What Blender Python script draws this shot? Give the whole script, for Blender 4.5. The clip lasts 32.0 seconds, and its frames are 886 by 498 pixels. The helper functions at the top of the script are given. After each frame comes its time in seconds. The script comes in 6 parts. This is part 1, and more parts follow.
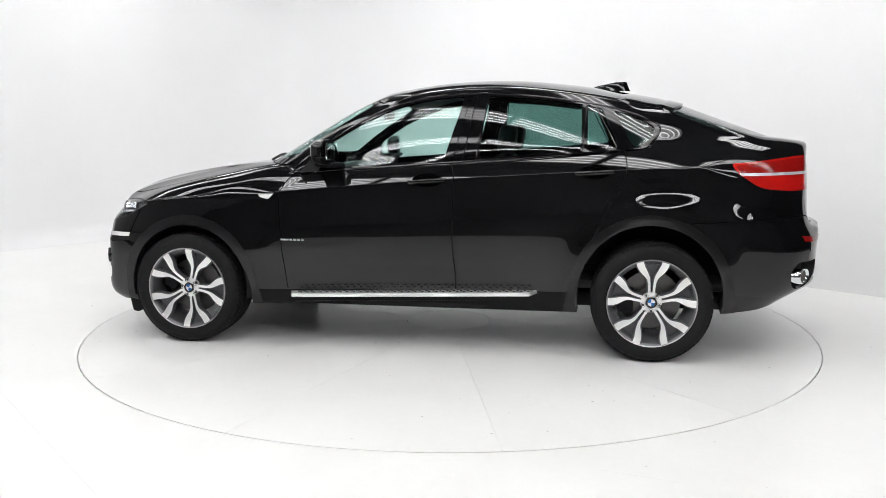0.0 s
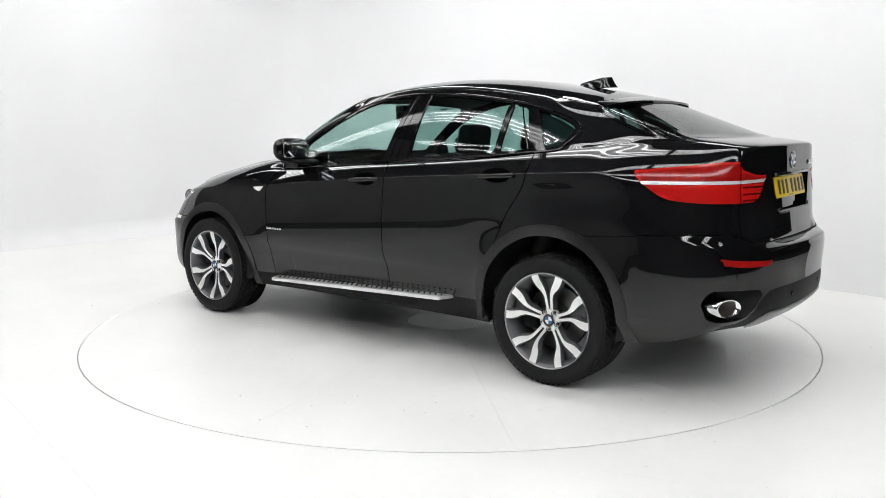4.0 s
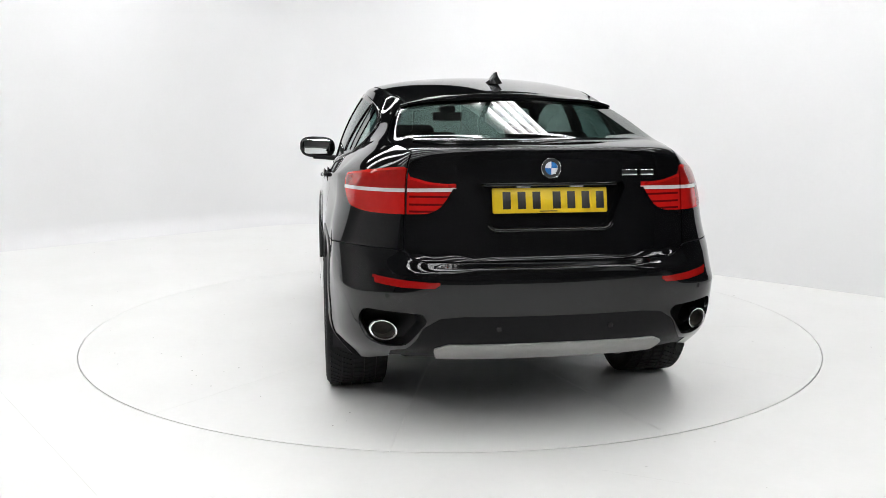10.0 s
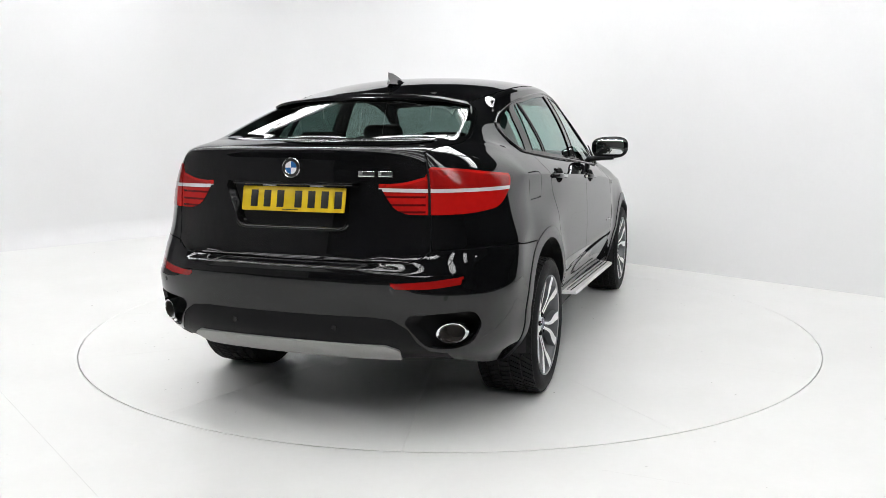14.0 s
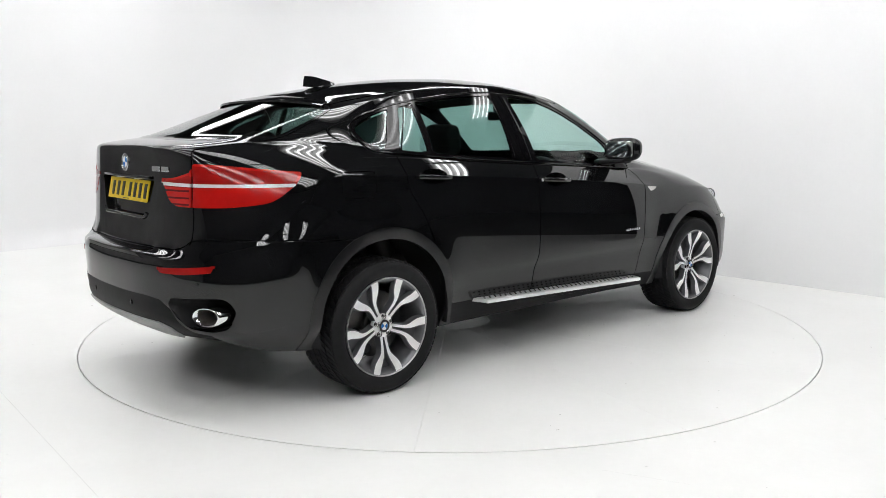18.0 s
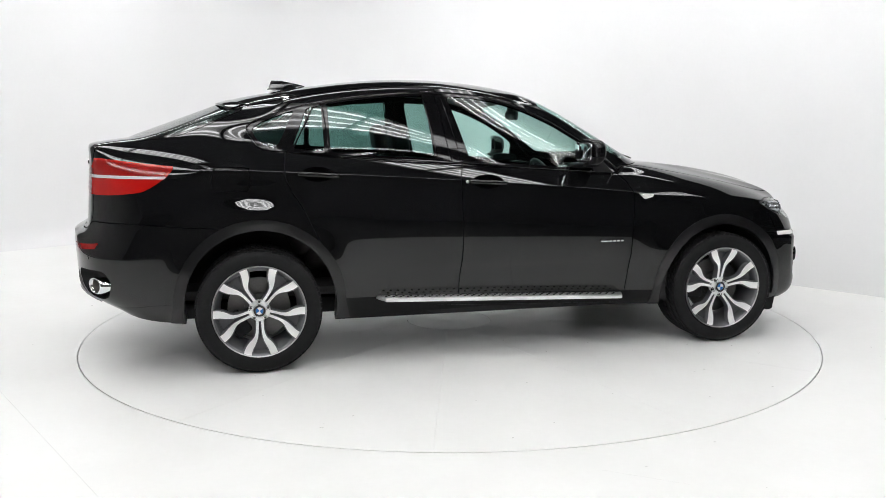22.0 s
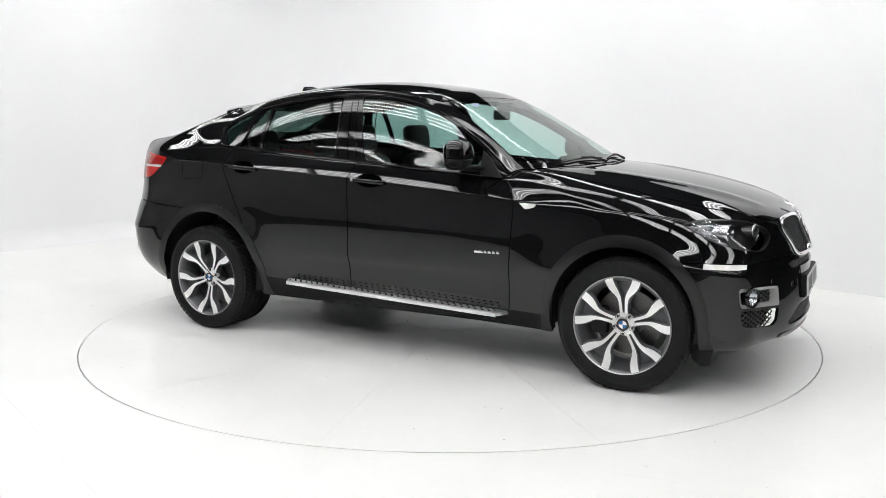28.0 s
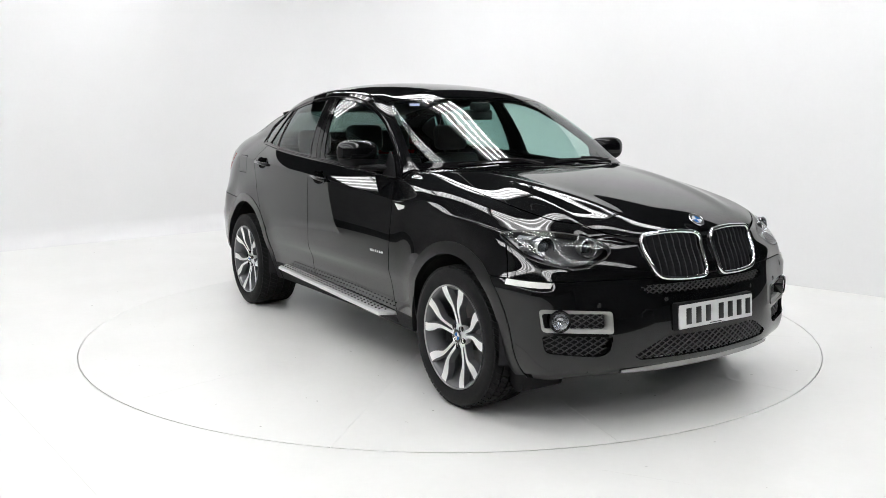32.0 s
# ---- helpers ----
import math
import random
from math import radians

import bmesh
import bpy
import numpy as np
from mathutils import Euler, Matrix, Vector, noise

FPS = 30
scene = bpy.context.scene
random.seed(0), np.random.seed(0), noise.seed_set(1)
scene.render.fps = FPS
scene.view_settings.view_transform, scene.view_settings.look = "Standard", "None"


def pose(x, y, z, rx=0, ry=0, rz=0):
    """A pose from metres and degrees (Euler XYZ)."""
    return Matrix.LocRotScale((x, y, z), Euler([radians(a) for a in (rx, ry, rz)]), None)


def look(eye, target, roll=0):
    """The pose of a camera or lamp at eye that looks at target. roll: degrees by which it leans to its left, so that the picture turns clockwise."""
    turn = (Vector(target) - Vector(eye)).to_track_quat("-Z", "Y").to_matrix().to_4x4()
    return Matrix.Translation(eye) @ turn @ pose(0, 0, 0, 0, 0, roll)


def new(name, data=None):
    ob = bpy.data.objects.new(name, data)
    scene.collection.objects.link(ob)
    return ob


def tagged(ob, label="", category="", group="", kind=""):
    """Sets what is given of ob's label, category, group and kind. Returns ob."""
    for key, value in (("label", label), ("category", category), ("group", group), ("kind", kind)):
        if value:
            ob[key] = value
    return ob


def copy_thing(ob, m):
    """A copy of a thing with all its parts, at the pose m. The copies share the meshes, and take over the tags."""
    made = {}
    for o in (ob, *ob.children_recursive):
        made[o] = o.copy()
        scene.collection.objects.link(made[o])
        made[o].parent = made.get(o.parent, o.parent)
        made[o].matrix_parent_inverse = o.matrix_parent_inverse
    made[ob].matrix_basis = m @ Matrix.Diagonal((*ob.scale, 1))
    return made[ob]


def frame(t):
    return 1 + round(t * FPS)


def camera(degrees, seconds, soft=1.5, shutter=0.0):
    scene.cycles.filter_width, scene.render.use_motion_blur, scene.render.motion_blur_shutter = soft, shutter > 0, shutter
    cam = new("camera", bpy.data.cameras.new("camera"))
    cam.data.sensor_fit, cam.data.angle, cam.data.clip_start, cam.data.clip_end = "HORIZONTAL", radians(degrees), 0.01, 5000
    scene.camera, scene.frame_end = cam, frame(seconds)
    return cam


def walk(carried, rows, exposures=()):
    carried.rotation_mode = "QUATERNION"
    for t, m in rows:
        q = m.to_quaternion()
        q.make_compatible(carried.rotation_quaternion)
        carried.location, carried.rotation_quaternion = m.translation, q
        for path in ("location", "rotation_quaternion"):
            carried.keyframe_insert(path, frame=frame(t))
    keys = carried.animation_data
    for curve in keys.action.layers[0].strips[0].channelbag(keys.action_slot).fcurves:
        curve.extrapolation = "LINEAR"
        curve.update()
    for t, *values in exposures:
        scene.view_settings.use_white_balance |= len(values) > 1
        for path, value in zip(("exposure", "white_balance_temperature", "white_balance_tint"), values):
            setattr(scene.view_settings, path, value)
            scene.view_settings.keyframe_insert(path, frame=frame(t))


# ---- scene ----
# A black coupe SUV turns on a flush turntable in the corner of a white photo studio.
# The car's own axes: x ahead, y to its left, z up, origin midway between the axles on the floor.

# ---- camera ----
cam = camera(56.39, 32.0, soft=0.8)
EYE = pose(0.0, -5.883, 1.397, 90 - 8.48, 0.07, 0.394)
walk(cam, [(0.0, EYE), (32.0, EYE)])

# ---- turn of the table ----
TURN = [(0, 170.92), (2.5, 153.05), (4.5, 138.68), (6, 128.0), (7.5, 117.4), (9, 106.7), (10.5, 95.95), (12, 85.15), (13.5, 74.4), (15, 63.55),
        (17.5, 45.6), (19, 34.85), (20.5, 24.3), (22, 13.9), (23.5, 3.47), (25, -6.98), (27.5, -24.8), (29, -35.45), (30.5, -46.03), (32, -56.62)]
CAR_AT = Vector((0.111, -0.064, 0.0))
TABLE_R = 2.4825


# ---- light ----
world = bpy.data.worlds.new("world")
scene.world = world
world.use_nodes = True
world.node_tree.nodes["Background"].inputs[0].default_value = (0.9, 0.95, 1.0, 1)
world.node_tree.nodes["Background"].inputs[1].default_value = 0.05
scene.view_settings.exposure = 0.0


# ---- mesh helpers ----
def mesh_of(name, verts, faces, smooth=True):
    me = bpy.data.meshes.new(name)
    me.from_pydata([tuple(map(float, v)) for v in verts], [], [list(map(int, f)) for f in faces])
    me.update()
    if smooth:
        me.polygons.foreach_set("use_smooth", [True] * len(me.polygons))
    return me


def part(name, bm, material, parent=None, label="", smooth=True, sharp=40):
    """Links a bmesh or a mesh as one object under a thing or a part."""
    if isinstance(bm, bmesh.types.BMesh):
        me = bpy.data.meshes.new(name)
        bm.normal_update()
        if smooth and sharp:
            lim = radians(sharp)
            for e in bm.edges:
                if len(e.link_faces) == 2 and e.calc_face_angle(0) > lim:
                    e.smooth = False
        for f in bm.faces:
            f.smooth = smooth
        bm.to_mesh(me)
        bm.free()
    else:
        me = bm
    for m in material if isinstance(material, (list, tuple)) else [material]:
        me.materials.append(m)
    ob = new(name, me)
    if parent is not None:
        ob.parent = parent
    if label:
        ob["label"] = label
    return ob


def box(bm, lo, hi, bevel=0.0, seg=2):
    lo, hi = Vector(lo), Vector(hi)
    made = bmesh.ops.create_cube(bm, size=1, matrix=Matrix.Translation((lo + hi) / 2) @ Matrix.Diagonal((*(hi - lo), 1)))
    vs = made["verts"]
    if bevel:
        es = list({e for v in vs for e in v.link_edges})
        bmesh.ops.bevel(bm, geom=es, offset=bevel, segments=seg, profile=0.5, affect="EDGES")
    return bm


def boxed(lo, hi, bevel=0.0, seg=2):
    return box(bmesh.new(), lo, hi, bevel, seg)


def lathe(profile, n=64, axis="y", a0=0.0, a1=None):
    """A turned body: profile rows of (radius, along). axis: y or z."""
    bm = bmesh.new()
    rings = []
    full = a1 is None
    span = 2 * math.pi if full else a1 - a0
    m = n if full else n + 1
    for r, h in profile:
        ring = []
        for i in range(m):
            a = a0 + span * i / n
            ring.append(bm.verts.new((r * math.cos(a), h, r * math.sin(a)) if axis == "y" else (r * math.cos(a), r * math.sin(a), h)))
        rings.append(ring)
    for p, q in zip(rings, rings[1:]):
        for i in range(n):
            j = (i + 1) % m
            bm.faces.new((p[i], p[j], q[j], q[i]))
    bmesh.ops.remove_doubles(bm, verts=bm.verts, dist=1e-6)
    bmesh.ops.recalc_face_normals(bm, faces=bm.faces)
    return bm


def tube(points, r, n=8, closed=False, caps=True):
    """A round bar along points."""
    bm = bmesh.new()
    P = [Vector(p) for p in points]
    rings, k = [], len(P)
    up = Vector((0, 0, 1))
    for i, p in enumerate(P):
        a = P[(i - 1) % k] if closed or i else p
        b = P[(i + 1) % k] if closed or i < k - 1 else p
        d = (b - a).normalized()
        s = d.cross(up)
        if s.length < 1e-4:
            s = d.cross(Vector((1, 0, 0)))
        s.normalize()
        u = s.cross(d)
        rr = r[i] if isinstance(r, (list, tuple)) else r
        rings.append([bm.verts.new(p + rr * (math.cos(2 * math.pi * j / n) * s + math.sin(2 * math.pi * j / n) * u)) for j in range(n)])
    for i in range(k if closed else k - 1):
        p, q = rings[i], rings[(i + 1) % k]
        for j in range(n):
            bm.faces.new((p[j], p[(j + 1) % n], q[(j + 1) % n], q[j]))
    if caps and not closed:
        bm.faces.new(rings[0][::-1])
        bm.faces.new(rings[-1])
    bmesh.ops.recalc_face_normals(bm, faces=bm.faces)
    return bm


def slab(outline, depth, bevel=0.0, place=None, seg=2):
    """A plate: outline in its own x, y, from z = 0 up to depth, then put at place."""
    bm = bmesh.new()
    lo = [bm.verts.new((x, y, 0)) for x, y in outline]
    f = bm.faces.new(lo)
    up = bmesh.ops.extrude_face_region(bm, geom=[f])["geom"]
    tops = [v for v in up if isinstance(v, bmesh.types.BMVert)]
    bmesh.ops.translate(bm, verts=tops, vec=(0, 0, depth))
    bmesh.ops.recalc_face_normals(bm, faces=bm.faces)
    if bevel:
        es = [e for e in bm.edges if all(abs(v.co.z - depth) < 1e-6 for v in e.verts)]
        bmesh.ops.bevel(bm, geom=es, offset=bevel, segments=seg, profile=0.5, affect="EDGES")
    if place is not None:
        bm.transform(place)
    return bm


def rounded(points, r, n=6):
    """A closed outline with its corners rounded. r: one radius or one for each corner."""
    out, k = [], len(points)
    for i, p in enumerate(points):
        p = Vector(p)
        a, b = Vector(points[i - 1]), Vector(points[(i + 1) % k])
        u, v = (a - p), (b - p)
        rr = r[i] if isinstance(r, (list, tuple)) else r
        d = min(rr, 0.45 * u.length, 0.45 * v.length)
        p0, p1 = p + u.normalized() * d, p + v.normalized() * d
        for j in range(n + 1):
            t = j / n
            q = (1 - t) ** 2 * p0 + 2 * t * (1 - t) * p + t * t * p1
            out.append((q.x, q.y))
    return out


def smooth_line(points, n=8, closed=False):
    """A curve through points."""
    P = np.array(points, float)
    k = len(P)
    out = []
    for i in range(k if closed else k - 1):
        p1, p2 = P[i], P[(i + 1) % k]
        p0 = P[i - 1] if closed or i else 2 * p1 - p2
        p3 = P[(i + 2) % k] if closed or i < k - 2 else 2 * p2 - p1
        for j in range(n):
            t = j / n
            out.append(0.5 * (2 * p1 + (p2 - p0) * t + (2 * p0 - 5 * p1 + 4 * p2 - p3) * t * t + (3 * p1 - p0 - 3 * p2 + p3) * t ** 3))
    if not closed:
        out.append(P[-1])
    return [tuple(q) for q in out]


def group_of(name, label, category, at=None):
    e = new(name)
    if at is not None:
        e.matrix_basis = at
    return tagged(e, label, category)


# ---- materials ----
def material(name, colour, rough=0.5, metal=0.0, coat=0.0, noise_scale=0.0, spread=0.0, bump=0.0, bump_scale=0.0, rough_spread=0.0, spec=0.5, blotch=0.0, blotch_scale=1.0):
    m = bpy.data.materials.new(name)
    m.use_nodes = True
    nt = m.node_tree
    b = nt.nodes["Principled BSDF"]
    b.inputs["Base Color"].default_value = (*colour, 1)
    b.inputs["Roughness"].default_value = rough
    b.inputs["Metallic"].default_value = metal
    b.inputs["Specular IOR Level"].default_value = spec
    b.inputs["Coat Weight"].default_value = coat
    b.inputs["Coat Roughness"].default_value = 0.02
    geo = nt.nodes.new("ShaderNodeTexCoord")

    def tex(scale, detail=4):
        n = nt.nodes.new("ShaderNodeTexNoise")
        n.inputs["Scale"].default_value = scale
        n.inputs["Detail"].default_value = detail
        nt.links.new(geo.outputs["Object"], n.inputs["Vector"])
        return n

    if spread or blotch:
        mix = nt.nodes.new("ShaderNodeMix")
        mix.data_type = "RGBA"
        n = tex(noise_scale or 30)
        mix.inputs[6].default_value = (*[max(0, c * (1 - spread)) for c in colour], 1)
        mix.inputs[7].default_value = (*[min(1, c * (1 + spread)) for c in colour], 1)
        nt.links.new(n.outputs["Fac"], mix.inputs[0])
        out = mix.outputs[2]
        if blotch:
            m2 = nt.nodes.new("ShaderNodeMix")
            m2.data_type = "RGBA"
            m2.blend_type = "MULTIPLY"
            m2.inputs[0].default_value = blotch
            n2 = tex(blotch_scale, 6)
            ramp = nt.nodes.new("ShaderNodeValToRGB")
            ramp.color_ramp.elements[0].position = 0.35
            ramp.color_ramp.elements[0].color = (0.72, 0.71, 0.69, 1)
            ramp.color_ramp.elements[1].position = 0.6
            nt.links.new(n2.outputs["Fac"], ramp.inputs[0])
            nt.links.new(out, m2.inputs[6])
            nt.links.new(ramp.outputs[0], m2.inputs[7])
            out = m2.outputs[2]
        nt.links.new(out, b.inputs["Base Color"])
    if rough_spread:
        mr = nt.nodes.new("ShaderNodeMapRange")
        n = tex((noise_scale or 20) * 0.4)
        mr.inputs[3].default_value = max(0, rough - rough_spread)
        mr.inputs[4].default_value = min(1, rough + rough_spread)
        nt.links.new(n.outputs["Fac"], mr.inputs[0])
        nt.links.new(mr.outputs[0], b.inputs["Roughness"])
    if bump:
        bp = nt.nodes.new("ShaderNodeBump")
        bp.inputs["Strength"].default_value = bump
        bp.inputs["Distance"].default_value = 0.002
        nt.links.new(tex(bump_scale or 200).outputs["Fac"], bp.inputs["Height"])
        nt.links.new(bp.outputs[0], b.inputs["Normal"])
    return m


def glow(name, colour, strength):
    m = material(name, (0.8, 0.8, 0.8), 0.4)
    b = m.node_tree.nodes["Principled BSDF"]
    b.inputs["Emission Color"].default_value = (*colour, 1)
    b.inputs["Emission Strength"].default_value = strength
    return m


def glass(name, colour, rough=0.0, ior=1.45):
    """A thin tinted pane: clear straight through, with the gloss of glass."""
    m = bpy.data.materials.new(name)
    m.use_nodes = True
    nt = m.node_tree
    nt.nodes.remove(nt.nodes["Principled BSDF"])
    out = nt.nodes["Material Output"]
    tr = nt.nodes.new("ShaderNodeBsdfTransparent")
    tr.inputs[0].default_value = (*colour, 1)
    gl = nt.nodes.new("ShaderNodeBsdfGlossy")
    gl.inputs["Roughness"].default_value = rough
    face = nt.nodes.new("ShaderNodeLayerWeight")
    face.inputs[0].default_value = 0.5
    power = nt.nodes.new("ShaderNodeMath")
    power.operation = "POWER"
    power.inputs[1].default_value = 5.0
    f0 = ((ior - 1) / (ior + 1)) ** 2 * 1.8
    lift = nt.nodes.new("ShaderNodeMath")
    lift.operation = "MULTIPLY_ADD"
    lift.inputs[1].default_value, lift.inputs[2].default_value = 1 - f0, f0
    mx = nt.nodes.new("ShaderNodeMixShader")
    nt.links.new(face.outputs["Facing"], power.inputs[0])
    nt.links.new(power.outputs[0], lift.inputs[0])
    nt.links.new(lift.outputs[0], mx.inputs[0])
    nt.links.new(tr.outputs[0], mx.inputs[1])
    nt.links.new(gl.outputs[0], mx.inputs[2])
    nt.links.new(mx.outputs[0], out.inputs[0])
    return m


PAINT = material("black_paint", (0.0045, 0.0047, 0.0052), 0.5, 0.0, 1.0, 900, 0.35, 0.0, spec=0.0)
PAINT.node_tree.nodes["Principled BSDF"].inputs["Coat IOR"].default_value = 1.52
WHITE_WALL = material("white_wall_paint", (0.80, 0.80, 0.805), 0.6, 0, 0, 40, 0.015, 0.12, 260, 0.06, blotch=0.08, blotch_scale=0.7)
WHITE_FLOOR = material("white_floor_paint", (0.84, 0.84, 0.825), 0.32, 0, 0, 25, 0.02, 0.08, 150, 0.08, blotch=0.12, blotch_scale=1.3)
DARK_PIT = material("dark_pit", (0.03, 0.03, 0.03), 0.9)
RUBBER = material("tyre_rubber", (0.008, 0.008, 0.0085), 0.7, 0, 0, 60, 0.25, 0.25, 500, 0.08, spec=0.25)
SHED_FLOOR = material("dark_concrete", (0.07, 0.07, 0.068), 0.7, 0, 0, 8, 0.2, 0.2, 60)
PALE_SHED = material("pale_wall_sheet", (0.55, 0.54, 0.53), 0.7, 0, 0, 3, 0.2, 0.2, 30)
GREY_SHED = material("grey_wall_sheet", (0.085, 0.083, 0.08), 0.7, 0, 0, 3, 0.25, 0.2, 30)
SHED = material("shed_wall_sheet", (0.045, 0.045, 0.047), 0.7, 0, 0, 3, 0.25, 0.2, 30)
ROOF_SHEET = material("roof_sheet", (0.13, 0.13, 0.13), 0.7, 0, 0, 3, 0.2, 0.2, 30)
TUBE = glow("fluorescent_tube", (0.985, 0.99, 1.0), 12.9)
TRAY = material("white_lamp_tray", (0.75, 0.75, 0.74), 0.4)


# ---- the studio ----
def structure(name, bm, mat, label, smooth=False):
    return tagged(part(name, bm, mat, None, smooth=smooth), label, name.split("_")[0], kind="structure")


def ring_floor():
    """A wide sheet of floor with a round hole for the table."""
    bm = bmesh.new()
    n = 128
    radii = (TABLE_R, TABLE_R + 0.004, 3.4, 6.0, 16.0)
    rings = []
    for k, r in enumerate(radii):
        ring = []
        for i in range(n):
            a = 2 * math.pi * i / n
            x, y = r * math.cos(a), r * math.sin(a)
            if k == len(radii) - 1:
                s = r / max(abs(math.cos(a)), abs(math.sin(a))) / r
                x, y = x * s, y * s
            x, y = max(-7.2, min(6.0, x)), max(-5.95, min(9.0, y))
            ring.append(bm.verts.new((x, y, 0.0 if k else -0.002)))
        rings.append(ring)
    low = [bm.verts.new((v.co.x, v.co.y, -0.12)) for v in rings[0]]
    rings.insert(0, low)
    for p, q in zip(rings, rings[1:]):
        for i in range(n):
            bm.faces.new((p[i], q[i], q[(i + 1) % n], p[(i + 1) % n]))
    bmesh.ops.recalc_face_normals(bm, faces=bm.faces)
    return bm


structure("floor", ring_floor(), WHITE_FLOOR, "white painted smooth studio floor with fine specks")
def shed_floor():
    """Dark slabs round the white floor."""
    bm = bmesh.new()
    for lo, hi in (((-16, -16), (16, -5.95)), ((-16, -5.95), (-7.2, 16)), ((6.0, -5.95), (16, 16)), ((-7.2, 9.0), (6.0, 16))):
        box(bm, (*lo, -.1), (*hi, -.002))
    return bm


FLOOR_MARK = material("grey_floor_marks", (0.52, 0.51, 0.49), 0.8)


def floor_lines():
    """Hairline joints in the floor sheets."""
    bm = bmesh.new()
    for p, q in (((-3.4, -.45), (-1.0, -3.32)), ((.62, -2.66), (.95, -2.8))):
        p, q = Vector((*p, 0)), Vector((*q, 0))
        s = (q - p).cross(Vector((0, 0, 1))).normalized() * .0005
        lo = [p - s, p + s, q + s, q - s]
        bm.faces.new([bm.verts.new(v + Vector((0, 0, .0012))) for v in lo])
    return bm


structure("floor_shed", shed_floor(), SHED_FLOOR, "dark concrete floor of the shed")
structure("floor_joint", floor_lines(), FLOOR_MARK, "fine hairline joints in the white floor")


def specks(n, r0, r1, z):
    """Small flat flecks of dirt between two radii."""
    rng = random.Random(4)
    verts, faces = [], []
    for _ in range(n):
        a, r = rng.uniform(0, 2 * math.pi), math.sqrt(rng.uniform(r0 ** 2, r1 ** 2))
        x, y, s, t = r * math.cos(a), r * math.sin(a), rng.uniform(.002, .006), rng.uniform(0, 6)
        k = len(verts)
        for i in range(6):
            g = t + i * math.pi / 3
            w = s * rng.uniform(.6, 1.2)
            verts.append((x + 1.4 * w * math.cos(g), y + w * math.sin(g), z))
        faces.append(list(range(k, k + 6)))
    return mesh_of("speck", verts, faces, False)


tagged(part("floor_specks", specks(170, 2.5, 5.2, .001), FLOOR_MARK), "tiny grey specks of dirt on the white floor", "dirt", kind="stuff")
structure("table_pit", boxed((-2.6, -2.6, -0.2), (2.6, 2.6, -0.12)), DARK_PIT, "dark pit floor under the turntable")


def wall_sheet():
    """Two tall walls at a right angle, joined by a rounded corner, the left one coved at its foot."""
    bm = bmesh.new()
    top, far_left, far_right = 3.42, 5.7, 8.9
    corner, turn = Vector((-2.13, 6.47)), 1.1
    left, right = Vector((-1, -1)).normalized(), Vector((1, -1)).normalized()
    plan = [corner + left * s for s in (far_left, 5.2, 4.6, 4.0, 3.0, 2.0)]
    for i in range(1, 12):
        t = i / 12
        plan.append((1 - t) ** 2 * (corner + left * turn) + 2 * t * (1 - t) * corner + t * t * (corner + right * turn))
    plan += [corner + right * s for s in (turn, 2.2, 3.5, 5, 6.5, 8, far_right)]
    rows = []
    for i, p in enumerate(plan):
        a, b = plan[max(0, i - 1)], plan[min(len(plan) - 1, i + 1)]
        d = (b - a).normalized()
        inward = Vector((d.y, -d.x))
        if inward.dot(-p) < 0:
            inward = -inward
        cove = 0.22 * max(0.0, min(1.0, (17 - i) / 8))
        col = []
        for k in range(7):
            g = math.pi / 2 * k / 6
            off, z = cove * (1 - math.sin(g)), cove * (1 - math.cos(g))
            q = p + inward * off
            col.append(bm.verts.new((q.x, q.y, z + 0.0005 * k)))
        col.append(bm.verts.new((p.x, p.y, top)))
        q = p - inward * 0.12
        col.append(bm.verts.new((q.x, q.y, top)))
        col.append(bm.verts.new((q.x, q.y, 0)))
        rows.append(col)
    for p, q in zip(rows, rows[1:]):
        for k in range(len(p) - 1):
            bm.faces.new((p[k], q[k], q[k + 1], p[k + 1]))
    bmesh.ops.recalc_face_normals(bm, faces=bm.faces)
    return bm


structure("wall_studio", wall_sheet(), WHITE_WALL, "white painted studio walls meeting in a rounded corner", smooth=True)
for side, lo, hi, sheet, look_of in (("west", (-9.7, -12, 0), (-9.5, 16, 6), PALE_SHED, "pale"), ("east", (16, -12, 0), (16.2, 16, 6), SHED, "dark"),
                                     ("south", (-9.7, -12.2, 0), (16.2, -12, 6), GREY_SHED, "grey"), ("north", (-9.7, 16, 0), (16.2, 16.2, 6), SHED, "dark")):
    structure("wall_" + side, boxed(lo, hi), sheet, look_of + " sheet wall of the shed round the studio")
structure("ceiling", boxed((-16.2, -16.2, 6.0), (16.2, 16.2, 6.2)), ROOF_SHEET, "grey sheet roof high over the studio")


def tube_bank(tubes=4, length=1.72, gap=0.14):
    e = group_of("strip_light", "white strip light with bare glowing tubes hung from the roof", "lamp")
    w = gap * (tubes - 1) / 2 + 0.09
    part("tray", boxed((-length / 2 - 0.03, -w, 0.03), (length / 2 + 0.03, w, 0.09), 0.01), TRAY, e)
    for i in range(tubes):
        y = (i - (tubes - 1) / 2) * gap
        part("tube", tube([(-length / 2, y, 0), (length / 2, y, 0)], 0.019, 10), TUBE, e, "glowing white tube")
    for x in (-length / 2 + 0.2, length / 2 - 0.2):
        part("hanger", tube([(x, 0, 0.09), (x, 0, 1.9)], 0.004, 6), TRAY, e)
    e["group"] = "strip lights over the studio"
    return e


